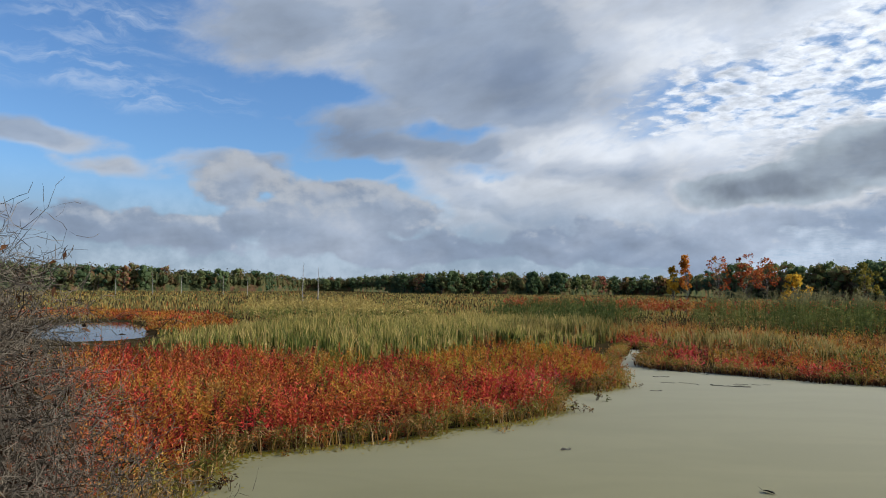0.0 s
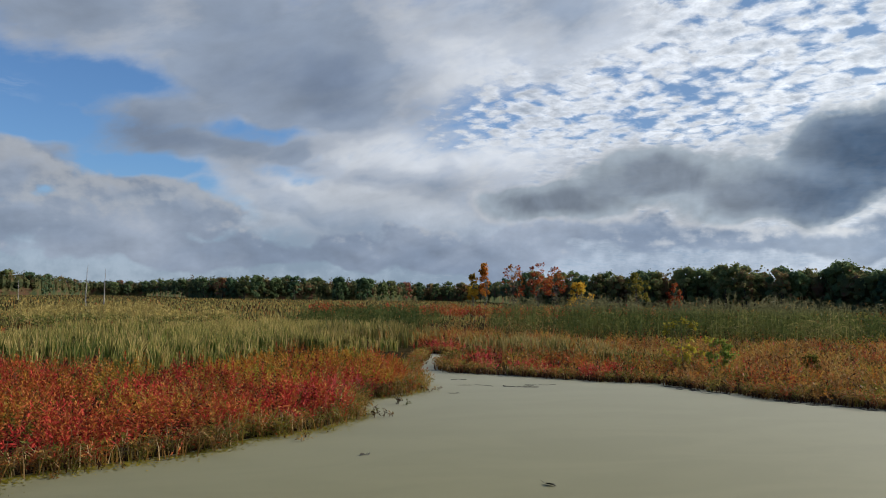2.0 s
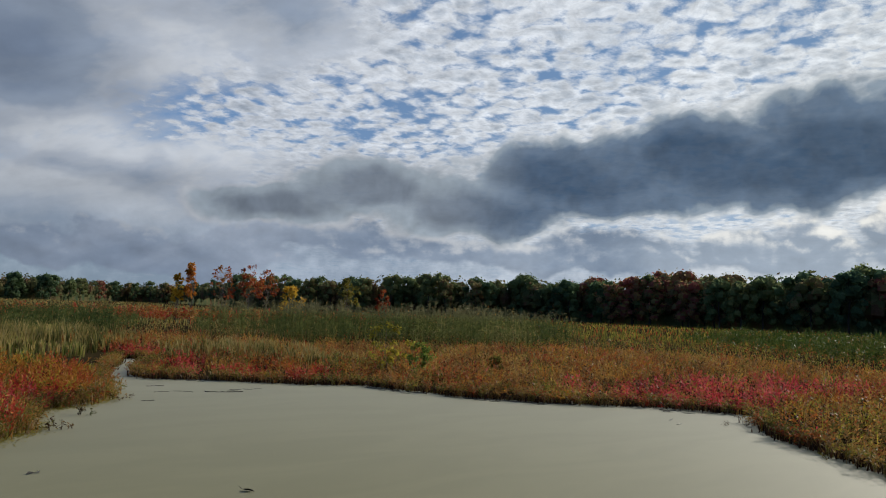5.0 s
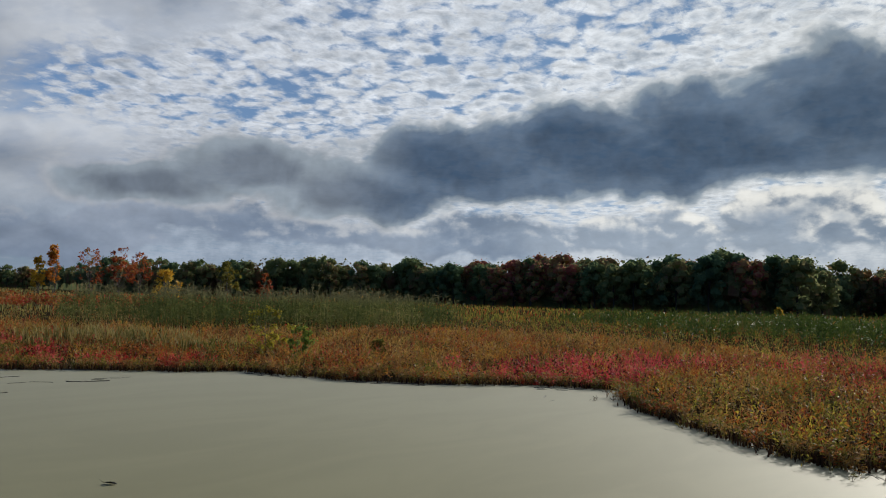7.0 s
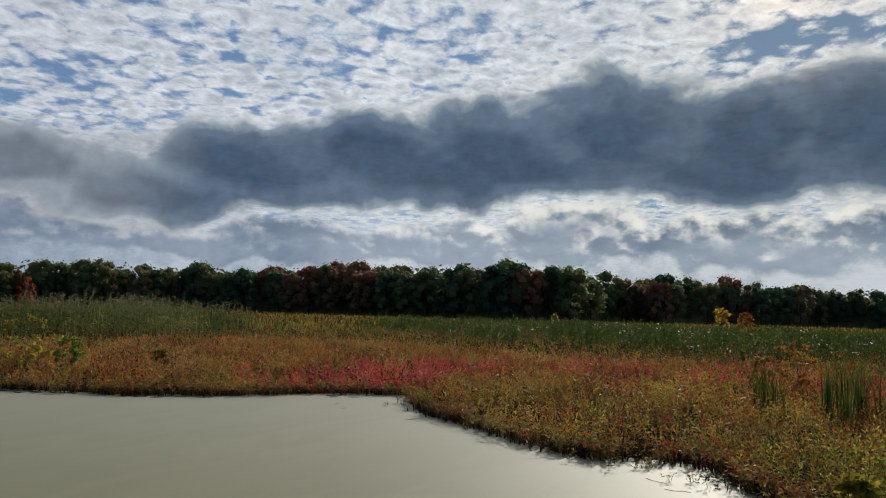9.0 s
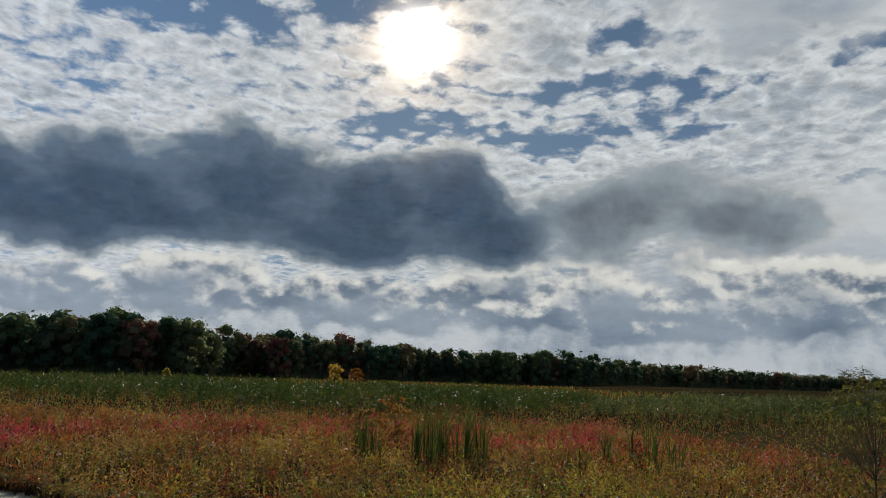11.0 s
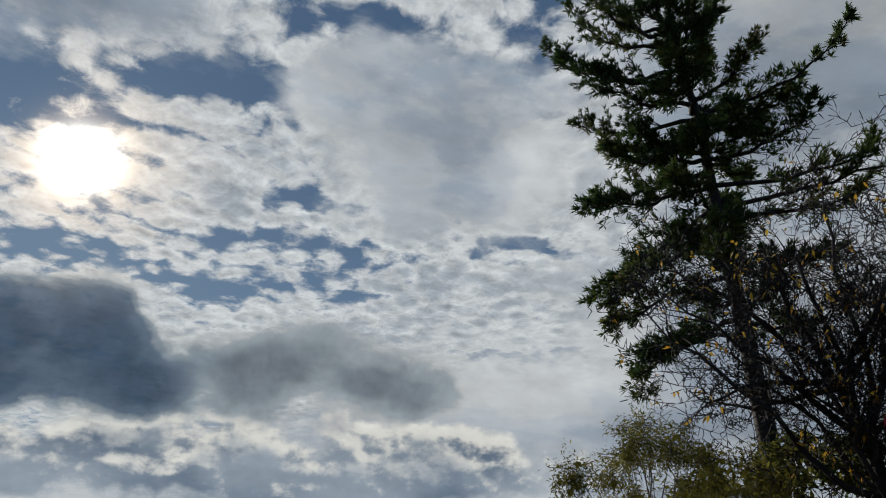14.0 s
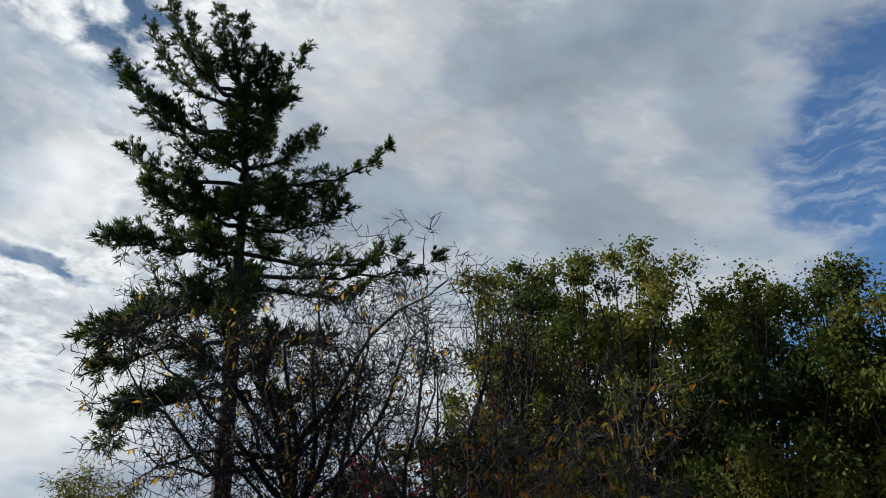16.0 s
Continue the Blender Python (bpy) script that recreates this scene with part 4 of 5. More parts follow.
for k, (x, y, r) in enumerate(CLUMPS):
    cattails("cattail_clump", 30 + k, [(x - r * 1.6, y - r * 1.6), (x + r * 1.7, y - r), (x + r * 1.3, y + r * 1.7), (x - r * 1.2, y + r * 1.3)], 2.6, 1.9, 0.036, REED_GREEN, "dark green cattail clump in brown meadow", 0.1, 8)


# reeds: leafy canes with a feathery head
def reeds(seed, ring, per_m2, height, material, label, size=1.0, ragged=1.0):
    g = Growth(seed)
    xy, drift, taper = ragged_spots(g, seed, ring, per_m2, ragged)
    at, n = on_ground(xy), len(xy)
    h = height * taper * (1 + 0.3 * drift) * g.rng.normal(1, 0.09, n)
    lean = g.rng.normal(0, 0.06, (n, 3)) + (0, 0, 1)
    g.ribbons(at, at + lean * h[:, None], 0.028 * size, 0)
    leaf = 9
    s = g.rng.uniform(0.25, 1.0, (n, leaf, 1))
    spots = at[:, None] + lean[:, None] * h[:, None, None] * s
    way = g.rng.normal(0, 0.7, (n, leaf, 3)) + (0, 0, 0.75)
    g.leaves(spots.reshape(-1, 3), way.reshape(-1, 3), g.rng.uniform(0.35, 0.6, n * leaf) * size, 0.055 * size, 0, 0.3)
    some = g.rng.random(n) < 0.06
    g.leaves((at + lean * h[:, None])[some], lean[some] + g.rng.normal(0, 0.25, (np.sum(some), 3)), 0.3 * size, 0.06 * size, 1, 0.15)
    return tagged(g.link("reed_bed", [material, BROWN]), label, "reeds", kind="stuff")


reeds(23, [(21, 62), (23, 52), (27, 46), (36, 43), (46, 44), (58, 50), (66, 62), (60, 68), (40, 72), (24, 72)], 3.0, 2.8, REED, "dark green common reed bed with feathery heads", 1.25)
reeds(24, [(60, 17), (57, 4), (58, -4), (66, -12), (82, -22), (104, -30), (112, 0), (108, 30), (96, 58), (78, 52), (66, 34)], 1.5, 1.75, REED_GREEN, "bright green reed bed across the meadow", 1.6)
reeds(25, [(8, 62), (14, 60), (20, 70), (24, 90), (10, 96), (4, 76)], 1.8, 1.8, REED, "patchy grey-green reed bed behind cattails", 1.4)
reeds(26, [(-20, 66), (-4, 66), (0, 84), (-22, 92)], 1.8, 1.8, CATTAIL, "pale green reed bed behind cattails", 1.4)
reeds(29, [(62, -14), (100, -30), (124, -64), (150, -110), (110, -96), (74, -56), (54, -30)], 0.9, 1.6, REED, "dull green reed bed towards the wooded bank", 1.8)

# the wide marsh out to the woods
g = Growth(27)
LINE_AZ = [-75, -50, -32, -21, -14, -11, -7, -4, 0, 10, 14, 18, 22, 29, 43, 57, 69, 74, 77.5, 80, 86, 91, 103, 112, 121, 135]
LINE_D = [450, 480, 500, 560, 640, 900, 900, 620, 540, 590, 760, 700, 420, 370, 320, 275, 235, 250, 300, 285, 330, 370, 385, 560, 820, 900]
az_all = g.rng.uniform(-60, 128, 72000)
near_d = np.interp(az_all, [-60, -30, -18, -10, 5, 14, 20, 27, 40, 55, 70, 85, 100, 112, 128], [40, 66, 48, 50, 52, 52, 52, 50, 44, 44, 36, 36, 36, 38, 40])
far_d = np.interp(az_all, LINE_AZ, LINE_D)
d_all = near_d * (far_d / near_d) ** (g.rng.random(len(az_all)) ** 0.85)
xy = polar(az_all, d_all)
keep = ~(inside(xy, POOL_RING) | inside(xy, SHORE))
xy, d_all, az_all = xy[keep], d_all[keep], az_all[keep]
drift = np.array([noise.noise((x * 0.035, y * 0.035, 5.0)) for x, y in xy])
rust = np.clip(smooth(az_all, 35, 70), 0.12, 0.8)
kinds = np.where(g.rng.random(len(xy)) < rust, pick(g.rng, len(xy), {1: 4, 2: 1.5, 3: 4}), 0)
kinds = np.where((d_all < 95) & (kinds == 0), pick(g.rng, len(xy), {0: 6, 1: 1.5, 3: 1.5, 2: 0.5}), kinds)
kinds = np.where((d_all < 120) & (kinds == 0) & (az_all > 28), pick(g.rng, len(xy), {1: 3, 3: 5}), kinds)
kinds = np.where((kinds <= 1) & (az_all > 26), pick(g.rng, len(xy), {3: 5, 2: 1.2, 1: 0.8}), kinds)
size = np.clip(d_all / 60, 0.8, 4.5)
tall = g.rng.uniform(0.7, 1.3, len(xy)) * (1 + 0.45 * drift) * np.clip(d_all / 75, 0.6, 1)
at = np.concatenate([xy, np.zeros((len(xy), 1))], 1)
close = d_all < 90
g.blades(at[close], 0.6 * tall[close], (0.03 * size)[close], 0.5, kinds[close], 0.5)
for k in range(2):
    spots = at[close] + np.concatenate([g.rng.normal(0, 0.3, (np.sum(close), 2)), (tall[close] * g.rng.uniform(0.3, 0.75, np.sum(close)))[:, None]], 1)
    g.leaves(spots, g.rng.normal(0, 0.7, (len(spots), 3)) + (0, 0, 0.5), 0.22 * size[close], 0.06 * size[close], kinds[close], 0.1)
g.leaves(at[~close], g.rng.normal(0, 0.16, (np.sum(~close), 3)) + (0, 0, 1), 0.8 * tall[~close], (0.085 * size)[~close], kinds[~close], 0.0)
tagged(g.link("far_marsh", [TAN, BROWN, RUST, OLIVE]), "wide marsh of tan, olive and rust grasses", "marsh", kind="stuff")


# ---- woods along the far side ----
def far_tree(seed, tall, spread, count):
    """One woodland tree: trunk, limbs and an uneven crown of many small leaf clumps, down to the undergrowth."""
    rng = np.random.default_rng(seed)
    root = new("woodland_tree")
    g = Growth(seed)
    knots = np.array([(rng.normal(0, 0.25) * (k > 0), rng.normal(0, 0.25) * (k > 0), tall * 0.16 * k) for k in range(6)])
    r = np.linspace(0.26, 0.07, 6) * tall / 16
    g.tubes(knots[:-1], knots[1:], r[:-1], r[1:], 0, 5)
    lobes = [(0, 0, tall * 0.58, spread * 0.6)]
    for k in range(count):
        rise = (k + rng.uniform(0.2, 0.8)) / count
        h = 0.14 + 0.71 * rise
        wide = spread * math.sqrt(max(0.2, 1 - ((h - 0.48) / 0.46) ** 2)) * math.sqrt(rng.uniform(0.25, 1)) * 0.92
        turn = 2.4 * k + rng.normal(0, 0.4)
        lobes.append((math.cos(turn) * wide, math.sin(turn) * wide, tall * h, spread * rng.uniform(0.30, 0.46)))
    lobes += [(math.cos(t) * spread * 0.36, math.sin(t) * spread * 0.36, tall * rng.uniform(0.74, 0.82), spread * rng.uniform(0.42, 0.52)) for t in (0.4, 2.5, 4.6)]
    some = lobes[1::3]
    g.tubes(knots[rng.integers(2, 5, len(some))], [lobe[:3] for lobe in some], np.full(len(some), 0.09), np.full(len(some), 0.03), 0, 3)
    g.link("trunk", [DARK_BARK], root)
    g = Growth(seed + 500)
    for x, y, z, rad in lobes:
        # a small closed heart, and a loose coat of leaf sprays over it
        lift, turn = np.linspace(-1.3, 1.3, 4), np.linspace(0, 2 * np.pi, 6)[:-1]
        shell = np.stack([np.cos(lift)[:, None] * np.cos(turn), np.cos(lift)[:, None] * np.sin(turn), np.sin(lift)[:, None] + 0 * turn], -1)
        shell = shell * rng.uniform(0.5, 0.85, (4, 5, 1)) * rad * np.array((1, 1, 0.8)) + (x, y, z)
        after = np.roll(shell, -1, 1)
        g.quads(np.stack([shell[:-1], after[:-1], after[1:], shell[1:]], 2).reshape(-1, 4, 3), 0)
        n = 26
        face = unit(rng.normal(size=(n, 3)) + (0, 0, 0.25))
        at = face * rng.uniform(0.6, 0.98, (n, 1)) * rad * np.array((1, 1, 0.85)) + (x, y, z)
        slope = unit(np.cross(face, rng.normal(size=(n, 3)))) + face * rng.uniform(0.0, 0.6, (n, 1))
        g.leaves(at, slope, rng.uniform(0.5, 1.2, n), rng.uniform(0.35, 0.8, n), 0, 0.2)
    g.link("crown", [HAZED_WOODLINE], root)
    return tagged(root, "mixed autumn woodland tree in a dark treeline", "tree", "trees of the far woodline")


kinds_of_tree = [far_tree(100 + k, 20.6 + (k % 3) * 0.8, 5.8 + (k % 4) * 0.5, 20 if k < 6 else 13) for k in range(9)]
rng = np.random.default_rng(40)
placed = 0
azimuth = -46.0
while azimuth < 126:
    d = float(np.interp(azimuth, LINE_AZ, LINE_D)) * rng.uniform(0.97, 1.04)
    for row in range(2 if 150 < d < 335 else 1):
        x, y = polar(azimuth + rng.normal(0, 0.3) * 300 / d, d + row * 7 + rng.uniform(-3, 3))
        m = pose(x, y, 0, 0, 0, rng.uniform(0, 360))
        s = rng.uniform(0.84, 1.03) * (0.95, 1.02)[row] * (1 + 0.09 * noise.noise((azimuth * 0.22, 3.3, 0)))
        if placed < 9:
            tree = kinds_of_tree[placed]
            tree.matrix_basis = m
        else:
            tree = copy_thing(kinds_of_tree[rng.integers(0, 6) if d < 300 and row == 0 else rng.integers(6, 9)], m)
        tree.scale = (s, s, s * rng.uniform(0.95, 1.06))
        placed += 1
    azimuth += math.degrees((6.2 if d < 450 else 7.4) / d)

# the depth of the woods: crowns behind the front row
g = Growth(41)
for gap, share in ((5.0, 0.94), (13.0, 1.0)):
    v = -50.0
    while v < 130:
        d = float(np.interp(v, LINE_AZ, LINE_D)) + gap + g.rng.uniform(-2.5, 2.5)
        x, y = polar(v, d)
        rad = g.rng.uniform(4.2, 6.2)
        top = share * g.rng.uniform(16.4, 18.8) * (1 + 0.09 * noise.noise((v * 0.22, 3.3, 0)))
        mid, half = (x, y, top * 0.55), np.array((rad, rad, top * 0.45))
        lift, turn = np.linspace(-1.35, 1.35, 5), np.linspace(0, 2 * np.pi, 7)[:-1]
        shell = np.stack([np.cos(lift)[:, None] * np.cos(turn), np.cos(lift)[:, None] * np.sin(turn), np.sin(lift)[:, None] + 0 * turn], -1)
        shell = shell * g.rng.uniform(0.45, 0.72, (5, 6, 1)) * half + mid
        after = np.roll(shell, -1, 1)
        g.quads(np.stack([shell[:-1], after[:-1], after[1:], shell[1:]], 2).reshape(-1, 4, 3), 0)
        n = 72
        face = unit(g.rng.normal(size=(n, 3)) + (0, 0, 0.45))
        lump = 1 + 0.12 * np.sin(face[:, :1] * 5 + v * 9) + 0.10 * np.sin(face[:, 2:] * 7 + v * 5)
        slope = unit(np.cross(face, g.rng.normal(size=(n, 3)))) + face * g.rng.uniform(0.0, 0.5, (n, 1))
        g.leaves(face * half * lump * g.rng.uniform(0.66, 1.0, (n, 1)) + mid, slope, g.rng.uniform(1.0, 2.2, n), g.rng.uniform(0.8, 1.6, n), 0, 0.2)
        v += math.degrees(5.2 / d)
# the closed mass of the canopy behind them
turns = np.arange(-52, 131, 0.16)
line = np.interp(turns, LINE_AZ, LINE_D)
rows = []
for back, high in ((4, 0.0), (5, 3.5), (5, 6.5), (7, 9.5), (9, 12.4), (12, 14.2), (16, 15.2), (22, 15.7), (30, 16.0), (40, 15.8), (60, 12.0)):
    arc = np.radians(turns) * line
    bump = np.array([noise.noise((v / 7.0, back * 0.14 + high * 0.2, w * 0.01)) + 0.5 * noise.noise((v / 2.6, back * 0.3 + high * 0.5, 3.0)) for v, w in zip(arc, line)])
    rows.append(np.concatenate([polar(turns, line + back - 2.2 * bump), (high * (1 + 0.15 * bump) * np.where(line < 450, 0.8, 0.8))[:, None]], 1))
rows = np.array(rows)
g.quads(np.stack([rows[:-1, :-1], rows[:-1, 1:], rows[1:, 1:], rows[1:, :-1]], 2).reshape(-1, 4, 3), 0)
tagged(g.link("far_woods", [SHADED_WOODS]), "deep mixed woods in green and russet, coloured as shaded", "woods", kind="stuff")


# ---- trees and bushes built limb by limb ----
def sprout(rng, a, way, length, radius, depth, out, wander=0.25, lift=0.1, parts=4, forks=(2, 4), shrink=0.62, spread=0.75):
    """Grows a limb and its side limbs. out: rows of start, end, radii, depth; returns nothing."""
    p, d = np.array(a, float), np.array(way, float) / np.linalg.norm(way)
    step = length / parts
    path = [p]
    for k in range(parts):
        d = d + rng.normal(0, wander, 3) + np.array((0, 0, lift))
        d = d / np.linalg.norm(d)
        q = p + d * step
        ra, rb = radius * (1 - 0.7 * k / parts), radius * (1 - 0.7 * (k + 1) / parts)
        out.append((p, q, ra, rb, depth))
        p = q
        path.append(p)
        if depth > 0 and k >= 1 - (depth < 2):
            for _ in range(rng.integers(forks[0], forks[1] + 1) if k < parts - 1 else 2):
                turn = unit(np.cross(d, rng.normal(size=3)))
                side = d * rng.uniform(0.4, 0.8) + turn * spread
                sprout(rng, p, side, length * shrink * rng.uniform(0.6, 1.1), rb * 0.68, depth - 1, out, wander * 1.1, lift, max(parts - 1, 3), forks, shrink, spread)


def limbs_mesh(g, rows, kind=0, thin=0.0035, split=0.02, ribbon=False):
    for thick in (True, False):
        some = [r for r in rows if (r[2] > split) == thick]
        if some and not thick and ribbon:
            g.ribbons(np.array([r[0] for r in some]), np.array([r[1] for r in some]), np.maximum([[r[2] * 2] for r in some], thin * 2), kind)
        elif some:
            g.tubes([r[0] for r in some], [r[1] for r in some], np.maximum([r[2] for r in some], thin), np.maximum([r[3] for r in some], thin), kind, 6 if thick else 3)


def bole(name, seed, rows, bark, parent, label="", **how):
    g = Growth(seed)
    limbs_mesh(g, rows, **how)
    return g.link(name, [bark], parent, label)


def bezier(a, b, c, n):
    k = np.linspace(0, 1, n + 1)[:, None]
    return (1 - k) ** 2 * np.array(a) + 2 * k * (1 - k) * np.array(b) + k ** 2 * np.array(c)


# the white pine on the bank
PINE_D, PINE_AZ = 17.0, 142.6
px, py = polar(PINE_AZ, PINE_D)
rng = np.random.default_rng(50)
pine = tagged(new("pine_tree"), "tall dark green white pine with ragged swept limbs", "tree")
across = np.array((math.cos(radians(PINE_AZ)), -math.sin(radians(PINE_AZ)), 0))
deep = np.array((math.sin(radians(PINE_AZ)), math.cos(radians(PINE_AZ)), 0))


def trunk_at(z):
    return np.array((px, py, z)) + across * np.interp(z, [1.3, 5.75, 8.0, 11.3, 13.6, 15.4, 17.5, 19.6], [0.75, 0.58, 0.45, 0.2, 0.12, -0.18, -0.61, -1.2])


wood, needle_spots, needle_ways = [], [], []
zs = np.linspace(1.3, 18.6, 19)
for z0, z1 in zip(zs[:-1], zs[1:]):
    wood.append((trunk_at(z0), trunk_at(z1), 0.28 * (1 - 0.050 * (z0 - 1)), 0.28 * (1 - 0.050 * (z1 - 1)), 0))
# start height, reach across, reach away, height of the tip
PINE_LIMBS = [(15.1, -3.75, 0.4, 17.0), (14.8, -3.1, -0.4, 15.9), (16.0, -3.0, 0.3, 18.3), (16.4, -2.7, -0.3, 19.2), (16.6, -2.0, 0.3, 19.0), (16.9, -1.3, 0.0, 19.3), (16.6, -0.6, -0.3, 18.9), (15.4, 1.15, 0.2, 18.6), (15.8, 0.5, -0.5, 17.2),
              (13.6, -2.7, 0.3, 14.1), (14.0, -2.3, -0.6, 15.1), (12.9, -1.9, 0.5, 13.2), (12.4, -2.0, -0.7, 12.6), (12.0, -2.6, 0.2, 11.75), (11.6, -2.5, -0.5, 11.3), (11.0, -2.0, 0.6, 9.7), (10.7, -2.6, 0.0, 9.1), (10.2, -2.1, -0.7, 8.8), (9.3, -2.4, 0.2, 8.4), (8.3, -1.95, 0.0, 6.9), (8.0, -1.5, -0.8, 7.2),
              (13.7, 3.75, -0.1, 15.45), (13.6, 2.5, 0.6, 14.2), (14.2, 1.6, -0.4, 15.2), (12.9, 1.5, 0.7, 13.5), (12.3, 2.5, -0.4, 13.0), (11.6, 4.1, 0.1, 12.2), (11.2, 4.9, -0.5, 11.7), (10.9, 3.4, 0.6, 11.2), (9.4, 2.3, -0.3, 9.4), (8.2, 1.8, 0.5, 8.0)]
for k in range(24):
    z = 8.2 + 8.6 * (k + rng.random()) / 24
    turn = 2.4 * k + rng.normal(0, 0.3)
    wide = rng.uniform(0.7, 1.7) * (1.0 if z < 14.5 else 0.6)
    PINE_LIMBS.append((z, math.cos(turn) * wide, math.sin(turn) * wide * 1.2, z + rng.uniform(0.0, 0.9)))
for k, (z, reach, away, tip) in enumerate(PINE_LIMBS):
    start = trunk_at(z)
    end = np.array((px, py, tip)) + across * reach + deep * away
    bend = start + (end - start) * (0.68, 0.68, 0.22) - np.array((0, 0, 0.15 + 0.05 * abs(reach)))
    path = bezier(start, bend, end, 9) + rng.normal(0, 0.05, (10, 3))
    for j in range(9):
        wood.append((path[j], path[j + 1], 0.065 * (1 - j / 10), 0.065 * (1 - (j + 1) / 10), 1))
    long_limb = np.linalg.norm(end - start)
    for j in range(2, 10):
        for _ in range(7 if j < 9 else 9):
            d = unit(path[min(j, 9)] - path[j - 1])
            side = unit(np.cross(d, (0, 0, 1)) * rng.choice([-1, 1]) + rng.normal(0, 0.35, 3))
            way = unit(d * rng.uniform(0.5, 1.1) + side * rng.uniform(0.3, 1.0) + np.array((0, 0, rng.uniform(0.0, 0.6))))
            long = rng.uniform(0.3, 0.8) * (1.2 - 0.06 * j) * min(1.0, 0.5 + long_limb * 0.2)
            tipp = path[j] + way * long
            wood.append((path[j], tipp, 0.012, 0.006, 2))
            for f in (0.55, 0.8, 1.0):
                heart = path[j] + way * long * f + rng.normal(0, 0.03, 3)
                needle_spots.append(heart)
                needle_ways.append(way + np.array((0, 0, 0.35)))
trunk = bole("trunk", 51, [r for r in wood if r[4] == 0], DARK_BARK, pine, "dark furrowed trunk")
bole("branchwork", 53, [r for r in wood if r[4] > 0], DARK_BARK, trunk)
g = Growth(52)
spots, ways = np.array(needle_spots), np.array(needle_ways)
count = 11
at = np.repeat(spots, count, 0)
g.leaves(at, np.repeat(ways, count, 0) * 0.8 + g.rng.normal(0, 0.5, at.shape), g.rng.uniform(0.14, 0.24, len(at)), 0.031, 0, 0.05)
g.link("needles", [NEEDLE], pine, "dense tufts of dark green needles")


def bare_tree(name, label, seed, base, fork, targets, radius, leaf_material, leaf_share, twig_depth=2, bark=BARK, leaf=0.09):
    """A twiggy tree: trunk to a fork, limbs towards given places, then twigs and a few late leaves."""
    rng = np.random.default_rng(seed)
    root = tagged(new(name), label, "tree")
    rows = []
    path = bezier(base, (np.array(base) + fork) / 2 + rng.normal(0, 0.15, 3), fork, 5)
    for j in range(5):
        rows.append((path[j], path[j + 1], radius * (1 - 0.08 * j), radius * (1 - 0.08 * (j + 1)), 3))
    tips = []
    for target in targets:
        a = path[rng.integers(1, 6)]
        b = np.array(target)
        long = np.linalg.norm(b - a)
        curve = bezier(a, (a + b) / 2 + rng.normal(0, 0.12 * long, 3) + np.array((0, 0, 0.12 * long)), b, 8)
        curve[1:] += np.cumsum(rng.normal(0, 0.022 * long, (8, 3)), 0)
        for j in range(8):
            ra = radius * 0.46 * (1 - j / 9)
            rows.append((curve[j], curve[j + 1], max(ra, 0.006), max(radius * 0.46 * (1 - (j + 1) / 9), 0.005), 2))
            if j >= 1:
                for _ in range(3):
                    d = unit(curve[j + 1] - curve[j])
                    side = unit(np.cross(d, rng.normal(size=3)))
                    sprout(rng, curve[j], d * 0.7 + side * 0.8, min(long, 3.0) * rng.uniform(0.16, 0.32), 0.011, twig_depth, rows, 0.17, 0.05, 4, (1, 2), 0.62, 0.9)
    trunk = bole("trunk", seed + 1, [r for r in rows if r[4] == 3], bark, root)
    bole("branchwork", seed + 3, [r for r in rows if r[4] < 3], bark, trunk, "dark bare branches and fine twigs", thin=0.0062, split=0.011, ribbon=True)
    ends = np.array([r[1] for r in rows if r[4] <= 1])
    some = ends[rng.random(len(ends)) < leaf_share]
    if len(some):
        g = Growth(seed + 2)
        at = np.repeat(some, 2, 0) + rng.normal(0, 0.03, (len(some) * 2, 3))
        g.leaves(at, rng.normal(0, 0.5, at.shape) - np.array((0, 0, 0.5)), rng.uniform(0.7, 1.3, len(at)) * leaf, leaf * 0.42, 0)
        g.link("leaves", [leaf_material], root, "sparse late leaves")
    return root


def sky_point(azimuth, elevation, d):
    x, y = polar(azimuth, d)
    return (x, y, 3.2 + d * math.tan(radians(elevation)))


bare_tree("crabapple_tree", "nearly bare twiggy tree with few yellow leaves", 60, sky_point(153.0, -8, 10.4), sky_point(149.8, 11, 10.4),
          [sky_point(145.8, 19, 10.2), sky_point(136.5, 21, 9.6), sky_point(136.5, 17.5, 9.8), sky_point(138, 20, 10.8), sky_point(155, 21, 10.8), sky_point(160, 23.5, 10.4), sky_point(151, 24.5, 11.2), sky_point(140, 11, 10.6), sky_point(162.5, 24.5, 9.6), sky_point(157, 15, 9.2), sky_point(140, 10, 9.4), sky_point(143, 14.5, 10), sky_point(147, 21, 10.6), sky_point(150, 17, 10), sky_point(153, 20, 10.8), sky_point(146, 12, 9.8), sky_point(155, 17.5, 10.2), sky_point(144, 17.5, 10.4), sky_point(152, 13, 9.8)], 0.10, GOLD, 0.007, leaf=0.10, bark=DARK_BARK)
bare_tree("crabapple_tree", "tangled bare tree with orange and yellow leaves", 63, sky_point(163, -8, 11.5), sky_point(162, 8, 11.5),
          [sky_point(156, 14, 11), sky_point(160, 19, 12), sky_point(168, 19, 11.5), sky_point(172, 14, 11), sky_point(175, 18, 12), sky_point(165, 22, 11.4), sky_point(178, 10, 11), sky_point(170, 8, 10.2)], 0.10, ORANGE, 0.012, bark=DARK_BARK)
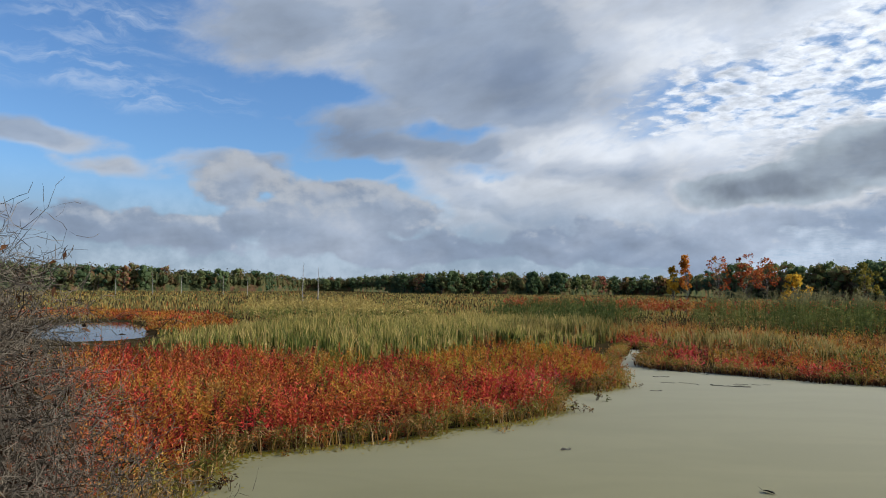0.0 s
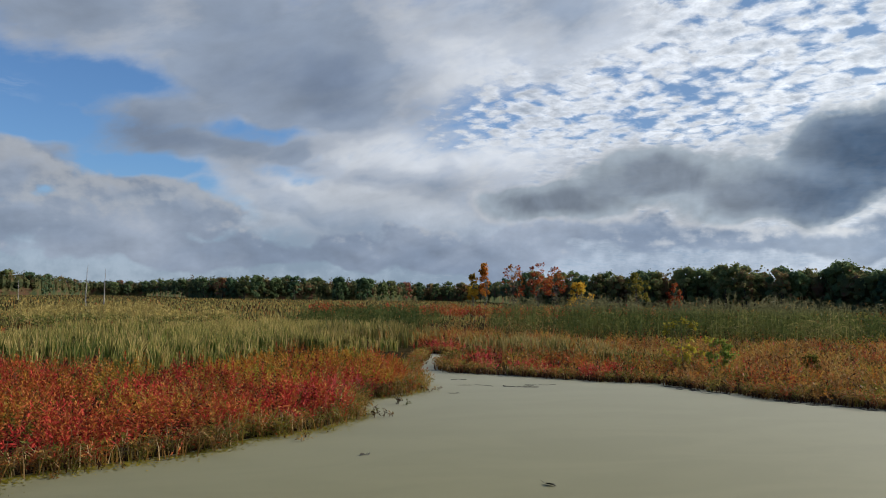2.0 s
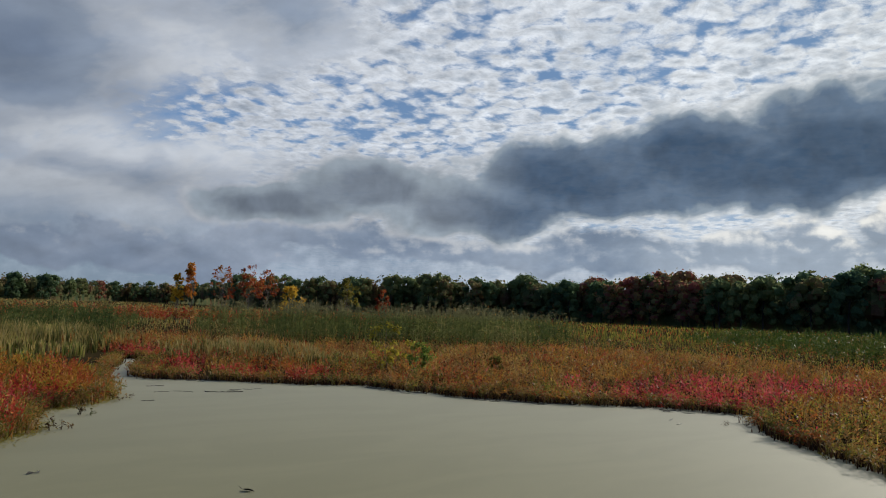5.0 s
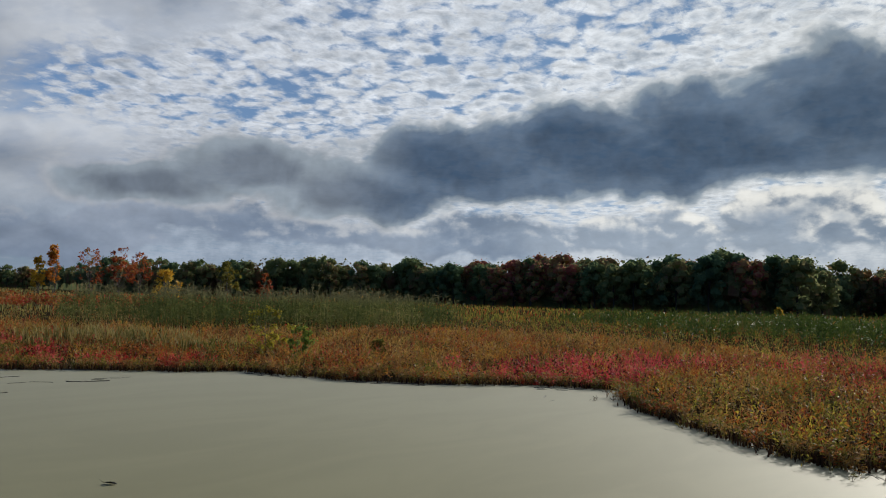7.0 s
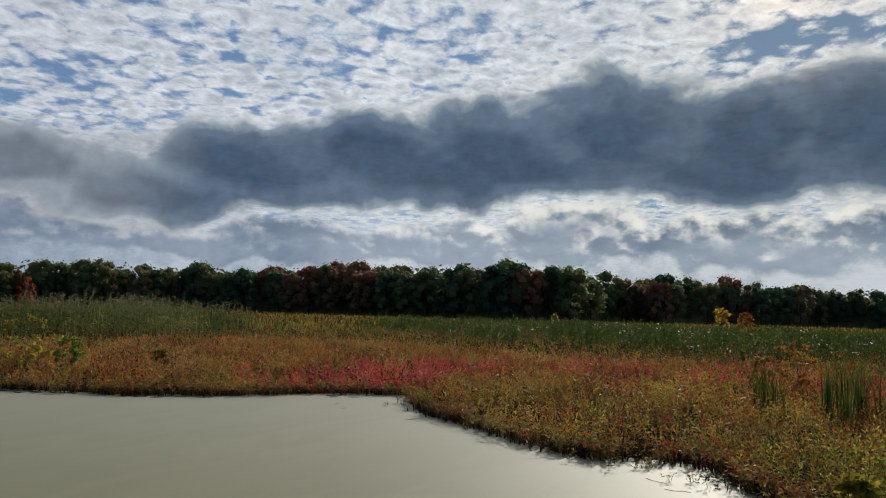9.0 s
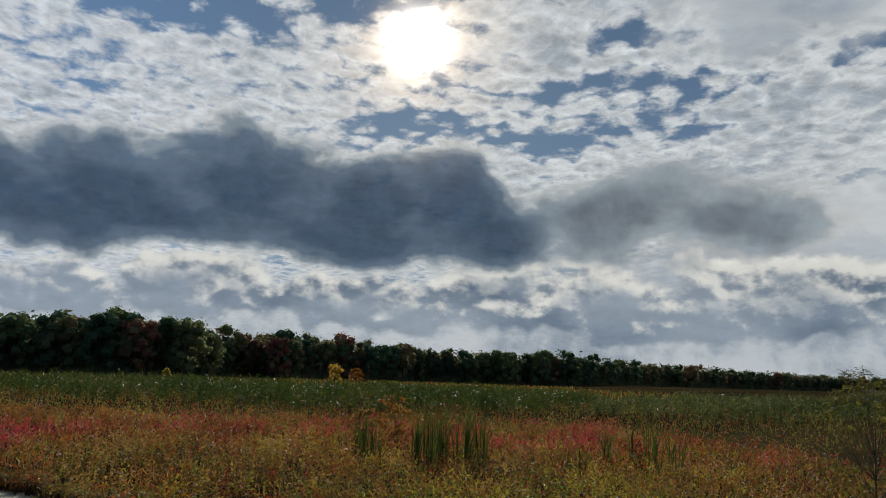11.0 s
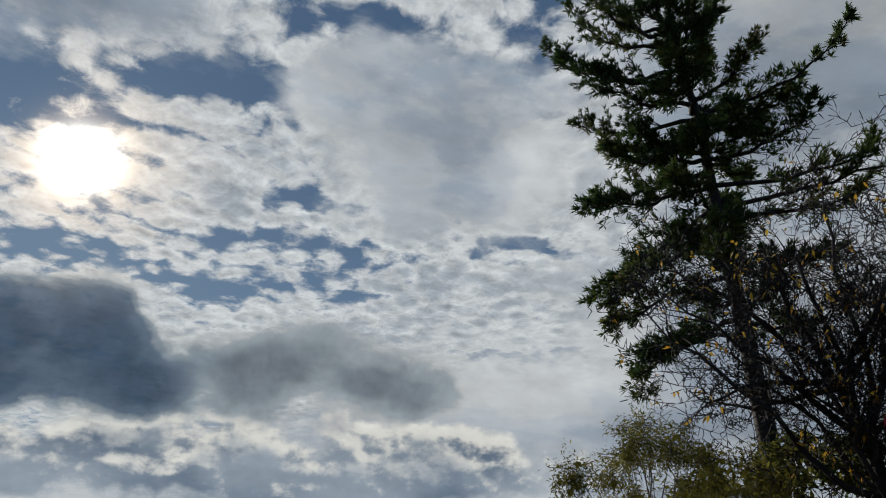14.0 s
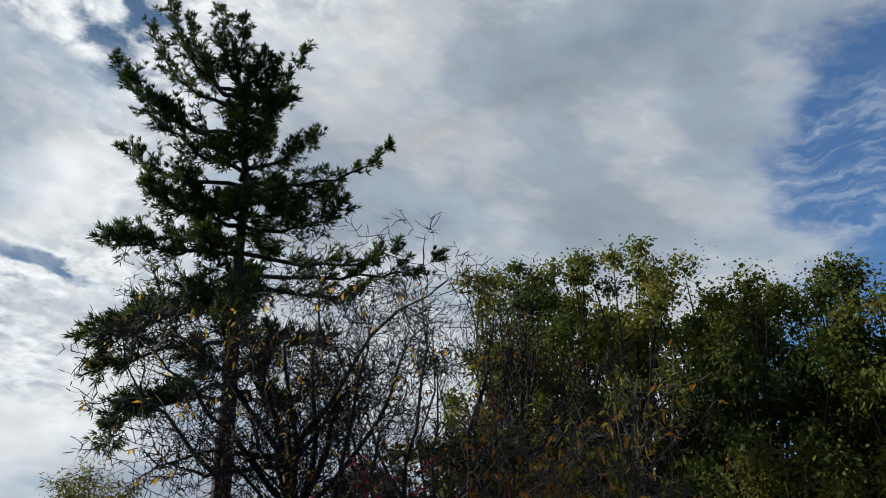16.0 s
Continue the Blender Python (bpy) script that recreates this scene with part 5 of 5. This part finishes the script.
bare_tree("crabapple_tree", "dark crooked leafless tree among understory bushes", 69, sky_point(158.5, -8, 12.5), sky_point(157, 5, 12.5),
          [sky_point(149, 20, 12), sky_point(152, 23, 13), sky_point(156, 25.5, 12.5), sky_point(160, 24, 12), sky_point(164, 26.5, 13), sky_point(168, 22, 12), sky_point(153, 17, 12.5)], 0.09, ORANGE, 0.006, bark=DARK_BARK)
bare_tree("understory_sapling", "slender sapling with large orange and yellow leaves", 72, sky_point(168.5, -9, 9.0), sky_point(168, 2, 9.0),
          [sky_point(165, 11, 8.8), sky_point(168, 12.5, 9.2), sky_point(172, 12, 8.8), sky_point(175, 13, 9.2), sky_point(171, 8.5, 8.6), sky_point(163, 8, 8.8)], 0.045, ORANGE, 0.08, 1, leaf=0.11)
bare_tree("understory_sapling", "slender sapling with yellow-green leaves", 75, sky_point(175.5, -9, 10.0), sky_point(175, 4, 10.0),
          [sky_point(172, 14, 9.8), sky_point(174, 17.5, 10.2), sky_point(177, 15, 9.8), sky_point(179, 10, 9.6)], 0.045, YELLOW, 0.09, 1, leaf=0.12)
bare_tree("red_leaved_sapling", "small sapling with pink and red leaves", 66, sky_point(159.5, -9, 9.5), sky_point(159, 4, 9.5),
          [sky_point(157, 10.5, 9.4), sky_point(160, 12, 9.6), sky_point(154, 9, 9.2), sky_point(163, 9, 9.5)], 0.04, PINK, 0.09, 1)


def leafy_tree(name, label, seed, base, tall, spread, leaf_material, leaf, clumps, per_clump, low=0.3, bark=DARK_BARK, narrow=0.5, radius=0.2, fill=0.12):
    """A tree or tall bush in leaf: limbs to uneven clumps, each of many single leaves."""
    rng = np.random.default_rng(seed)
    root = tagged(new(name), label, "tree")
    base = np.array(base, float)
    rows, hearts = [], []
    top = base + np.array((rng.normal(0, 0.04 * tall), rng.normal(0, 0.04 * tall), tall * 0.8))
    path = bezier(base, (base + top) / 2 + rng.normal(0, 0.03 * tall, 3), top, 8)
    for j in range(8):
        rows.append((path[j], path[j + 1], radius * (1 - 0.11 * j), radius * (1 - 0.11 * (j + 1)), 3))
    for k in range(clumps):
        h = rng.uniform(low, 0.97)
        wide = spread * math.sqrt(max(0.03, 1 - ((h - 0.56) / 0.43) ** 2)) * math.sqrt(rng.uniform(0.12, 1))
        turn = rng.uniform(0, 2 * np.pi)
        heart = base + np.array((math.cos(turn) * wide, math.sin(turn) * wide, h * tall))
        a = path[min(7, max(1, int(h * 7.5 - 1.2)))]
        limb = bezier(a, (a + heart) / 2 + np.array((0, 0, -0.06 * tall)) + rng.normal(0, 0.02 * tall, 3), heart, 5)
        for j in range(5):
            rows.append((limb[j], limb[j + 1], radius * 0.3 * (1 - j / 6), radius * 0.3 * (1 - (j + 1) / 6), 2))
        hearts.append(heart)
    lg = Growth(seed + 2)
    for heart in hearts:
        n = per_clump
        rad = max(spread * rng.uniform(0.20, 0.36), 0.045 * tall)
        twigs = unit(rng.normal(size=(20, 3)) + (0, 0, 0.2)) * rad * rng.uniform(0.6, 1.0, (20, 1)) * (1, 1, 0.75)
        rows += [(heart, heart + t, 0.008, 0.004, 0) for t in twigs[::5]]
        k = rng.integers(0, 20, n)
        at = heart + twigs[k] * rng.uniform(0.2, 0.92, (n, 1)) + rng.normal(0, rad * fill, (n, 3))
        size = rng.uniform(0.7, 1.25, n) * leaf
        deep = heart + rng.normal(0, rad * 0.22, (n // 10 if narrow > 0.4 else 1, 3))
        lg.leaves(deep, rng.normal(size=deep.shape), leaf * 1.9, leaf * 1.5, 0)
        lg.leaves(at, twigs[k] + rng.normal(0, rad * 0.8, (n, 3)) - np.array((0, 0, 0.2 * rad)), size, size * narrow, 0)
    trunk = bole("trunk", seed + 1, [r for r in rows if r[4] == 3], bark, root)
    bole("branchwork", seed + 3, [r for r in rows if r[4] < 3], bark, trunk)
    lg.link("crown", [leaf_material], root)
    return root


def at_ground(azimuth, d):
    x, y = polar(azimuth, d)
    return (x, y, float(ground_height([(x, y)])[0]) - 0.05)


# azimuth, elevation of the top, distance, half width
OAKS = [(164.3, 26.6, 27, 2.6), (167.5, 26.0, 24, 2.8), (170.8, 27.0, 25, 2.6), (175.4, 26.8, 23, 3.0), (180.6, 26.4, 24, 3.2), (185.0, 24.2, 23, 2.9), (189.2, 22.8, 24, 3.2), (194.0, 21.0, 23, 3.2), (199, 21, 24, 3.4), (205, 20, 24, 3.6),
        (173.0, 22.6, 30, 3.4), (178.0, 22.4, 31, 3.6), (183.0, 21.4, 30, 3.6), (187.4, 20.0, 31, 3.6), (192.0, 18.5, 31, 3.8), (197, 18, 32, 4), (168.5, 21.5, 31, 3.2)]
for k, (a, up, d, wide) in enumerate(OAKS):
    foot = at_ground(a, d)
    tall = (3.2 + d * math.tan(radians(up + 0.7)) - foot[2]) / 1.02
    leafy_tree("oak_tree", "broad dark green oak turning olive and yellow", 200 + 5 * k, foot, tall, wide, OAK, 0.125 if d < 28 else 0.22, 66, 250 if d < 28 else 100, 0.08, radius=0.24, narrow=0.62, fill=0.2)
g = Growth(290)
n = 12000
a, d = g.rng.uniform(164, 225, n), g.rng.uniform(36, 52, n)
at = np.concatenate([polar(a, d), 0.5 + 11.0 * g.rng.random((n, 1)) ** 1.3 + 1.5 * np.sin(a * 0.5)[:, None]], 1)
g.leaves(at, g.rng.normal(0, 1, (n, 3)), g.rng.uniform(0.7, 1.4, n), g.rng.uniform(0.6, 1.1, n), 0)
tagged(g.link("bank_woods", [OAK]), "dark leafy woods behind the oaks", "woods", kind="stuff")
leafy_tree("willow_bush", "tall yellow-green willow bush on the bank", 270, at_ground(137.0, 11.6), 3.6, 1.5, OLIVE, 0.075, 100, 330, 0.08, BARK, 0.22, 0.05)
leafy_tree("willow_bush", "tall yellow-green willow bush on the bank", 273, at_ground(142.0, 12.6), 3.4, 1.4, OLIVE, 0.075, 60, 190, 0.1, BARK, 0.22, 0.05)
leafy_tree("willow_bush", "airy olive sapling with fine leaves", 276, at_ground(123.6, 16.5), 3.5, 1.0, OLIVE, 0.07, 40, 80, 0.2, BARK, 0.25, 0.03)
leafy_tree("willow_bush", "airy olive sapling with fine leaves", 279, at_ground(127.4, 16.0), 3.3, 1.0, OLIVE, 0.07, 40, 80, 0.2, BARK, 0.25, 0.03)
for k, (a, d, tall) in enumerate(((147, 13.5, 3.4), (154, 14, 3.8), (162, 15, 4.6), (168, 15, 5.2), (176, 15, 4.6), (185, 16, 4.8), (194, 16, 4.6), (151, 19, 4.0), (137.5, 14.5, 2.6), (143, 15, 3.2), (134.5, 16.5, 2.0), (158, 13, 3.8), (164, 13.5, 4.8), (156, 17, 4.6), (151.5, 15, 4.6), (160, 16, 5.6), (165.5, 17, 6.0))):
    leafy_tree("understory_bush", "dark olive understory bush with yellowing leaves", 300 + 4 * k, at_ground(a, d), tall, 1.9, OAK if k % 3 == 1 or k > 10 else OLIVE, 0.12, 30, 130, 0.08, DARK_BARK, 0.5, 0.06)


# grey twiggy shrubs beside the camera
def twig_shrub(seed, base, mid, size, sprigs):
    """A dense leafless shrub: stems from the base, then crooked sprigs that fill an uneven crown."""
    rng = np.random.default_rng(seed)
    root = tagged(new("bare_shrub"), "leafless grey-brown shrub of dense fine twigs", "shrub")
    rows = []
    mid, size = np.array(mid), np.array(size)
    for k in range(26):
        end = mid + unit(rng.normal(size=3)) * size * 0.7
        path = bezier(base, (np.array(base) + end) / 2 + rng.normal(0, 0.15, 3), end, 6) + rng.normal(0, 0.02, (7, 3))
        rows += [(path[j], path[j + 1], 0.012 * (1 - j / 8), 0.012 * (1 - (j + 1) / 8), 3) for j in range(6)]
    for k in range(sprigs):
        way = unit(rng.normal(size=3))
        at = mid + way * size * rng.random() ** 0.45 * (0.92 + 0.16 * math.sin(5 * way[0] + 7 * way[2] + seed))
        sprout(rng, at, way * 0.7 + rng.normal(0, 0.6, 3) + (0, 0, 0.15), rng.uniform(0.3, 0.75), 0.0042, 1, rows, 0.36, 0.02, 5, (1, 3), 0.5, 0.95)
    g = Growth(seed + 1)
    limbs_mesh(g, rows, 0, 0.0019, 0.006, True)
    g.link("branchwork", [TWIG], root)
    ends = np.array([r[1] for r in rows if r[4] == 0])
    some = ends[rng.random(len(ends)) < 0.012]
    g = Growth(seed + 2)
    g.leaves(some, rng.normal(0, 0.6, some.shape) - np.array((0, 0, 0.3)), 0.06, 0.03, 0)
    g.link("leaves", [WITHERED_AND_SHADE], root, "a few withered brown leaves")
    return root


twig_shrub(400, (-2.9, 4.2, 0.4), (-2.85, 4.2, 2.4), (0.68, 0.75, 1.1), 700)
twig_shrub(403, (-2.3, 4.2, 0.2), (-2.3, 4.15, 1.35), (0.72, 0.7, 0.9), 800)
twig_shrub(406, (-3.5, 5.2, 0.2), (-3.45, 5.2, 2.1), (0.85, 0.9, 1.25), 600)

# ---- single trees and snags out on the marsh ----
def snag(azimuth, d, tall, seed):
    rng = np.random.default_rng(seed)
    root = tagged(new("dead_tree"), "slender silver-grey dead trunk standing in the marsh", "dead tree")
    x, y = polar(azimuth, d)
    rows = []
    p = np.array((x, y, -0.2))
    for k in range(6):
        q = p + np.array((rng.normal(0, 0.06), rng.normal(0, 0.06), (tall + 0.2) / 6))
        rows.append((p, q, 0.16 * (1 - k / 7.5), 0.16 * (1 - (k + 1) / 7.5), 1))
        if k > 2:
            rows.append((q, q + np.array((rng.normal(0, 0.5), rng.normal(0, 0.5), 0.5)), 0.03, 0.01, 0))
        p = q
    g = Growth(seed)
    limbs_mesh(g, rows)
    g.link("trunk", [DEADWOOD], root)


for k, (a, d, tall) in enumerate(((-11.0, 180, 9.2), (-9.85, 185, 8.6), (-17.0, 300, 8), (-22.0, 320, 9), (-20.0, 330, 8), (-15.2, 310, 7.5), (-24.5, 320, 8))):
    snag(a, d, tall, 450 + k)

SOLO = [("birch_tree", "slender birch in bright golden leaf", 17.8, 120, 7.6, 0.8, GOLD, 0.3), ("maple_tree", "slender maple in bright orange leaf", 18.7, 120, 9.3, 0.8, AMBER, 0.35), ("maple_tree", "small maple in thin red leaf", 21.0, 125, 9.4, 1.9, RUST, 0.16), ("maple_tree", "small maple in thin red leaf", 23.0, 125, 9.6, 2.2, RUST, 0.26), ("maple_tree", "small maple in thin red leaf", 24.3, 130, 9.2, 2.0, RUST, 0.2),
        ("birch_tree", "small golden birch above red bushes", 26.2, 110, 6.0, 1.9, GOLD, 0.5), ("birch_tree", "thin olive birch at the wood edge", 30.5, 120, 7.8, 2.0, OLIVE, 0.4), ("maple_tree", "small crimson maple at the wood edge", 33.3, 130, 6.4, 1.2, RUST, 0.5), ("birch_tree", "yellow-green bush in the green reeds", 84.6, 150, 5.0, 1.7, GOLD, 0.4), ("maple_tree", "small russet bush by the reeds", 86.2, 150, 4.2, 1.4, ORANGE, 0.3), ("birch_tree", "tiny yellow tree above the reeds", 72.3, 120, 2.9, 0.5, GOLD, 0.4)]
for k, (name, label, a, d, tall, wide, material, share) in enumerate(SOLO):
    x, y = polar(a, d)
    leafy_tree(name, label, 500 + 5 * k, (x, y, 0), tall, wide, material, 0.26, 40, int(100 * share), 0.42 if tall > 7 else 0.2, BARK, 0.6, 0.07)

g = Growth(470)
xy = polar(5 + 31 * g.rng.random(620) ** 0.8, g.rng.uniform(104, 130, 620))
xy = xy[g.rng.random(620) < np.clip(0.8 + 0.8 * drifts(xy, 0.06, 1.0), 0.3, 1)]
bushes(g, on_ground(xy), g.rng.uniform(1.0, 2.3, len(xy)), 1.1, 6, 8, 0.30, 0.18, pick(g.rng, len(xy), {0: 1.0, 5: 0.5, 1: 6, 2: 1.2, 4: 2.5}), 7)
tagged(g.link("red_maple_thicket", MARSH), "low thicket of red and russet maple scrub", "shrubs", kind="stuff")

# single shrubs in the meadow
for k, (x, y, tall, material, label) in enumerate(((19.6, 26.6, 1.6, GREEN, "bright green bush in rust sedge"), (19.6, 29.0, 2.5, YELLOW, "airy yellow-leaved bush in sedge"), (24.4, 26.6, 0.9, OLIVE, "low olive bush in rust sedge"), (11.0, -1.4, 1.15, GREEN, "upright leafy green weed in brown meadow"), (12.6, -0.9, 0.9, YELLOW, "yellow-leaved bush at the water's edge"), (35.5, 0.1, 2.3, ORANGE, "thin orange sapling in meadow"), (33, 1.4, 1.6, BROWN, "thin brown bush in meadow"), (46, 2.5, 2.6, OLIVE, "thin grey-olive bush before reeds"))):
    leafy_tree("meadow_shrub", label, 600 + 4 * k, (x, y, float(ground_height([(x, y)])[0]) - 0.05), tall, tall * (0.3 if y < -1 and tall > 1.1 else 0.42), material, 0.10, 24, 46, 0.12, BARK, 0.5, 0.018)

# ---- drift on the water ----
def floating_leaf(x, y, turn, size):
    root = tagged(new("floating_leaf"), "curled dead brown leaf floating on duckweed", "leaf", "leaves on the pond")
    g = Growth(int(700 + x * 10))
    t = np.array((math.cos(turn), math.sin(turn), 0)) * size
    s = np.array((-math.sin(turn), math.cos(turn), 0)) * size * 0.45
    c = np.array((x, y, 0.008))
    up = np.array((0, 0, size))
    g.quads(np.array([[c - t, c - t * 0.2 + s + up * 0.45, c + t * 0.5 + s * 0.7 + up * 0.3, c + t + up * 0.1], [c - t, c + t + up * 0.1, c + t * 0.5 - s * 0.7 + up * 0.1, c - t * 0.2 - s + up * 0.2]]), 0)
    g.tubes([c + t + up * 0.1], [c + t * 1.6 + up * 0.5], [0.004], [0.003], 0, 4)
    g.link("blade", [WET], root)


floating_leaf(2.48, 14.66, 0.3, 0.08)
floating_leaf(5.28, 11.70, 2.2, 0.12)
floating_leaf(2.62, 14.70, 1.2, 0.06)


def peat_raft(seed, x, y, turn, long, wide):
    """A low dark mat of rotten stems afloat near the shore: an uneven slab with ragged stalks on it."""
    rng = np.random.default_rng(seed)
    root = tagged(new("peat_raft"), "low dark mat of rotting stems floating by the shore", "plant debris", "drift mats")
    t, s = np.array((math.cos(turn), math.sin(turn), 0)), np.array((-math.sin(turn), math.cos(turn), 0))
    n = 14
    k = np.linspace(-1, 1, n)
    mid = np.array((x, y, 0.0)) + k[:, None] * t * long / 2 + s * (np.cumsum(rng.normal(0, 0.03, n)) + 0.05 * np.sin(3 * k))[:, None]
    half = (wide / 2 * np.sqrt(np.maximum(0.02, 1 - k ** 2)) * rng.uniform(0.4, 1.2, n))[:, None]
    top = rng.uniform(0.012, 0.035, n)[:, None] * np.array((0, 0, 1.0))
    left, right, ridge = mid + s * half - (0, 0, 0.02), mid - s * half - (0, 0, 0.02), mid + top
    g = Growth(seed)
    for a, b in ((left, ridge), (ridge, right)):
        g.quads(np.stack([a[:-1], a[1:], b[1:], b[:-1]], 1), 0)
    g.link("mat", [WET], root)


def driftwood(seed, x, y, turn, long, bits):
    rng = np.random.default_rng(seed)
    d = np.array((math.cos(turn), math.sin(turn), 0))
    for k in range(bits):
        a = np.array((x, y, 0.006)) + d * rng.uniform(-long, long) + np.array((rng.normal(0, 0.16), rng.normal(0, 0.16), 0))
        root = tagged(new("drift_stick"), "dark wet stick lying in the duckweed", "stick", "drift along the shore")
        rows = []
        p, w = a, d + rng.normal(0, 0.25, 3) * (1, 1, 0)
        for j in range(3):
            q = p + unit(w + rng.normal(0, 0.3, 3) * (1, 1, 0)) * rng.uniform(0.06, 0.2)
            rows.append((p, q, 0.009 if y > 8 else 0.005, 0.007 if y > 8 else 0.004, 1))
            p = q
        g = Growth(seed)
        limbs_mesh(g, rows)
        g.link("stick", [WET], root)


for k, (x, y, turn, long, bits) in enumerate(((10.6, 28.9, -0.45, 1.3, 14), (12.9, 27.0, -0.6, 1.0, 10), (15.6, 23.4, -1.3, 0.9, 9), (17.2, 19.9, -1.0, 0.9, 12), (18.2, 18.6, -0.8, 0.8, 10), (8.2, 25.6, -0.3, 0.4, 3), (6.9, 23.5, 0.1, 0.3, 2), (21.6, 14.6, -0.7, 1.0, 9), (10.9, 25.4, -0.4, 0.7, 4), (19.4, 13.2, 0.5, 0.4, 3), (-1.5, 15.0, 0.2, 0.35, 2), (14.6, 1.9, 0.7, 0.5, 2), (15.6, 3.0, 0.9, 0.4, 2))):
    driftwood(800 + k, x, y, turn, long, bits)

for k, (x, y, turn, long, wide) in enumerate(((9.9, 24.8, -0.5, 1.3, 0.14), (9.9, 29.3, -0.5, 1.6, 0.16), (11.4, 28.3, -0.6, 1.8, 0.16), (12.9, 27.2, -0.6, 1.7, 0.16), (14.2, 26.1, -0.65, 1.3, 0.14), (15.8, 23.6, -1.3, 1.5, 0.18), (16.5, 22.3, -1.2, 1.0, 0.14), (17.6, 19.6, -0.9, 1.7, 0.22), (18.4, 18.5, -0.8, 1.5, 0.2), (19.3, 17.5, -0.8, 1.0, 0.14), (21.9, 14.6, -0.8, 1.2, 0.12), (8.3, 27.3, -0.3, 0.6, 0.12))):
    peat_raft(850 + 3 * k, x, y, turn, long, wide)

# sprigs that stand in the shallows off the shore
g = Growth(890)
xy = np.concatenate([np.array(p) + g.rng.normal(0, r, (n, 2)) for p, r, n in (((3.5, 19.4), 0.3, 9), ((4.7, 21.2), 0.15, 4), ((6.2, 24.3), 0.25, 9), ((1.4, 17.0), 0.4, 6), ((-2.6, 14.2), 0.4, 8), ((-3.7, 11.5), 0.3, 8), ((16.1, 3.2), 0.45, 20), ((18.2, 7.6), 0.4, 14), ((21.4, 11.4), 0.6, 22), ((15.2, 1.2), 0.4, 16), ((16.6, 5.2), 0.4, 14))])
at = np.concatenate([xy, np.full((len(xy), 1), -0.02)], 1)
bushes(g, at, g.rng.uniform(0.12, 0.3, len(at)), 0.16, 3, 5, 0.09, 0.026, pick(g.rng, len(at), {9: 5, 3: 2, 4: 2}), 9)
tagged(g.link("water_sprigs", MARSH), "small dark sprigs standing in shallow duckweed water", "water plants", kind="stuff")
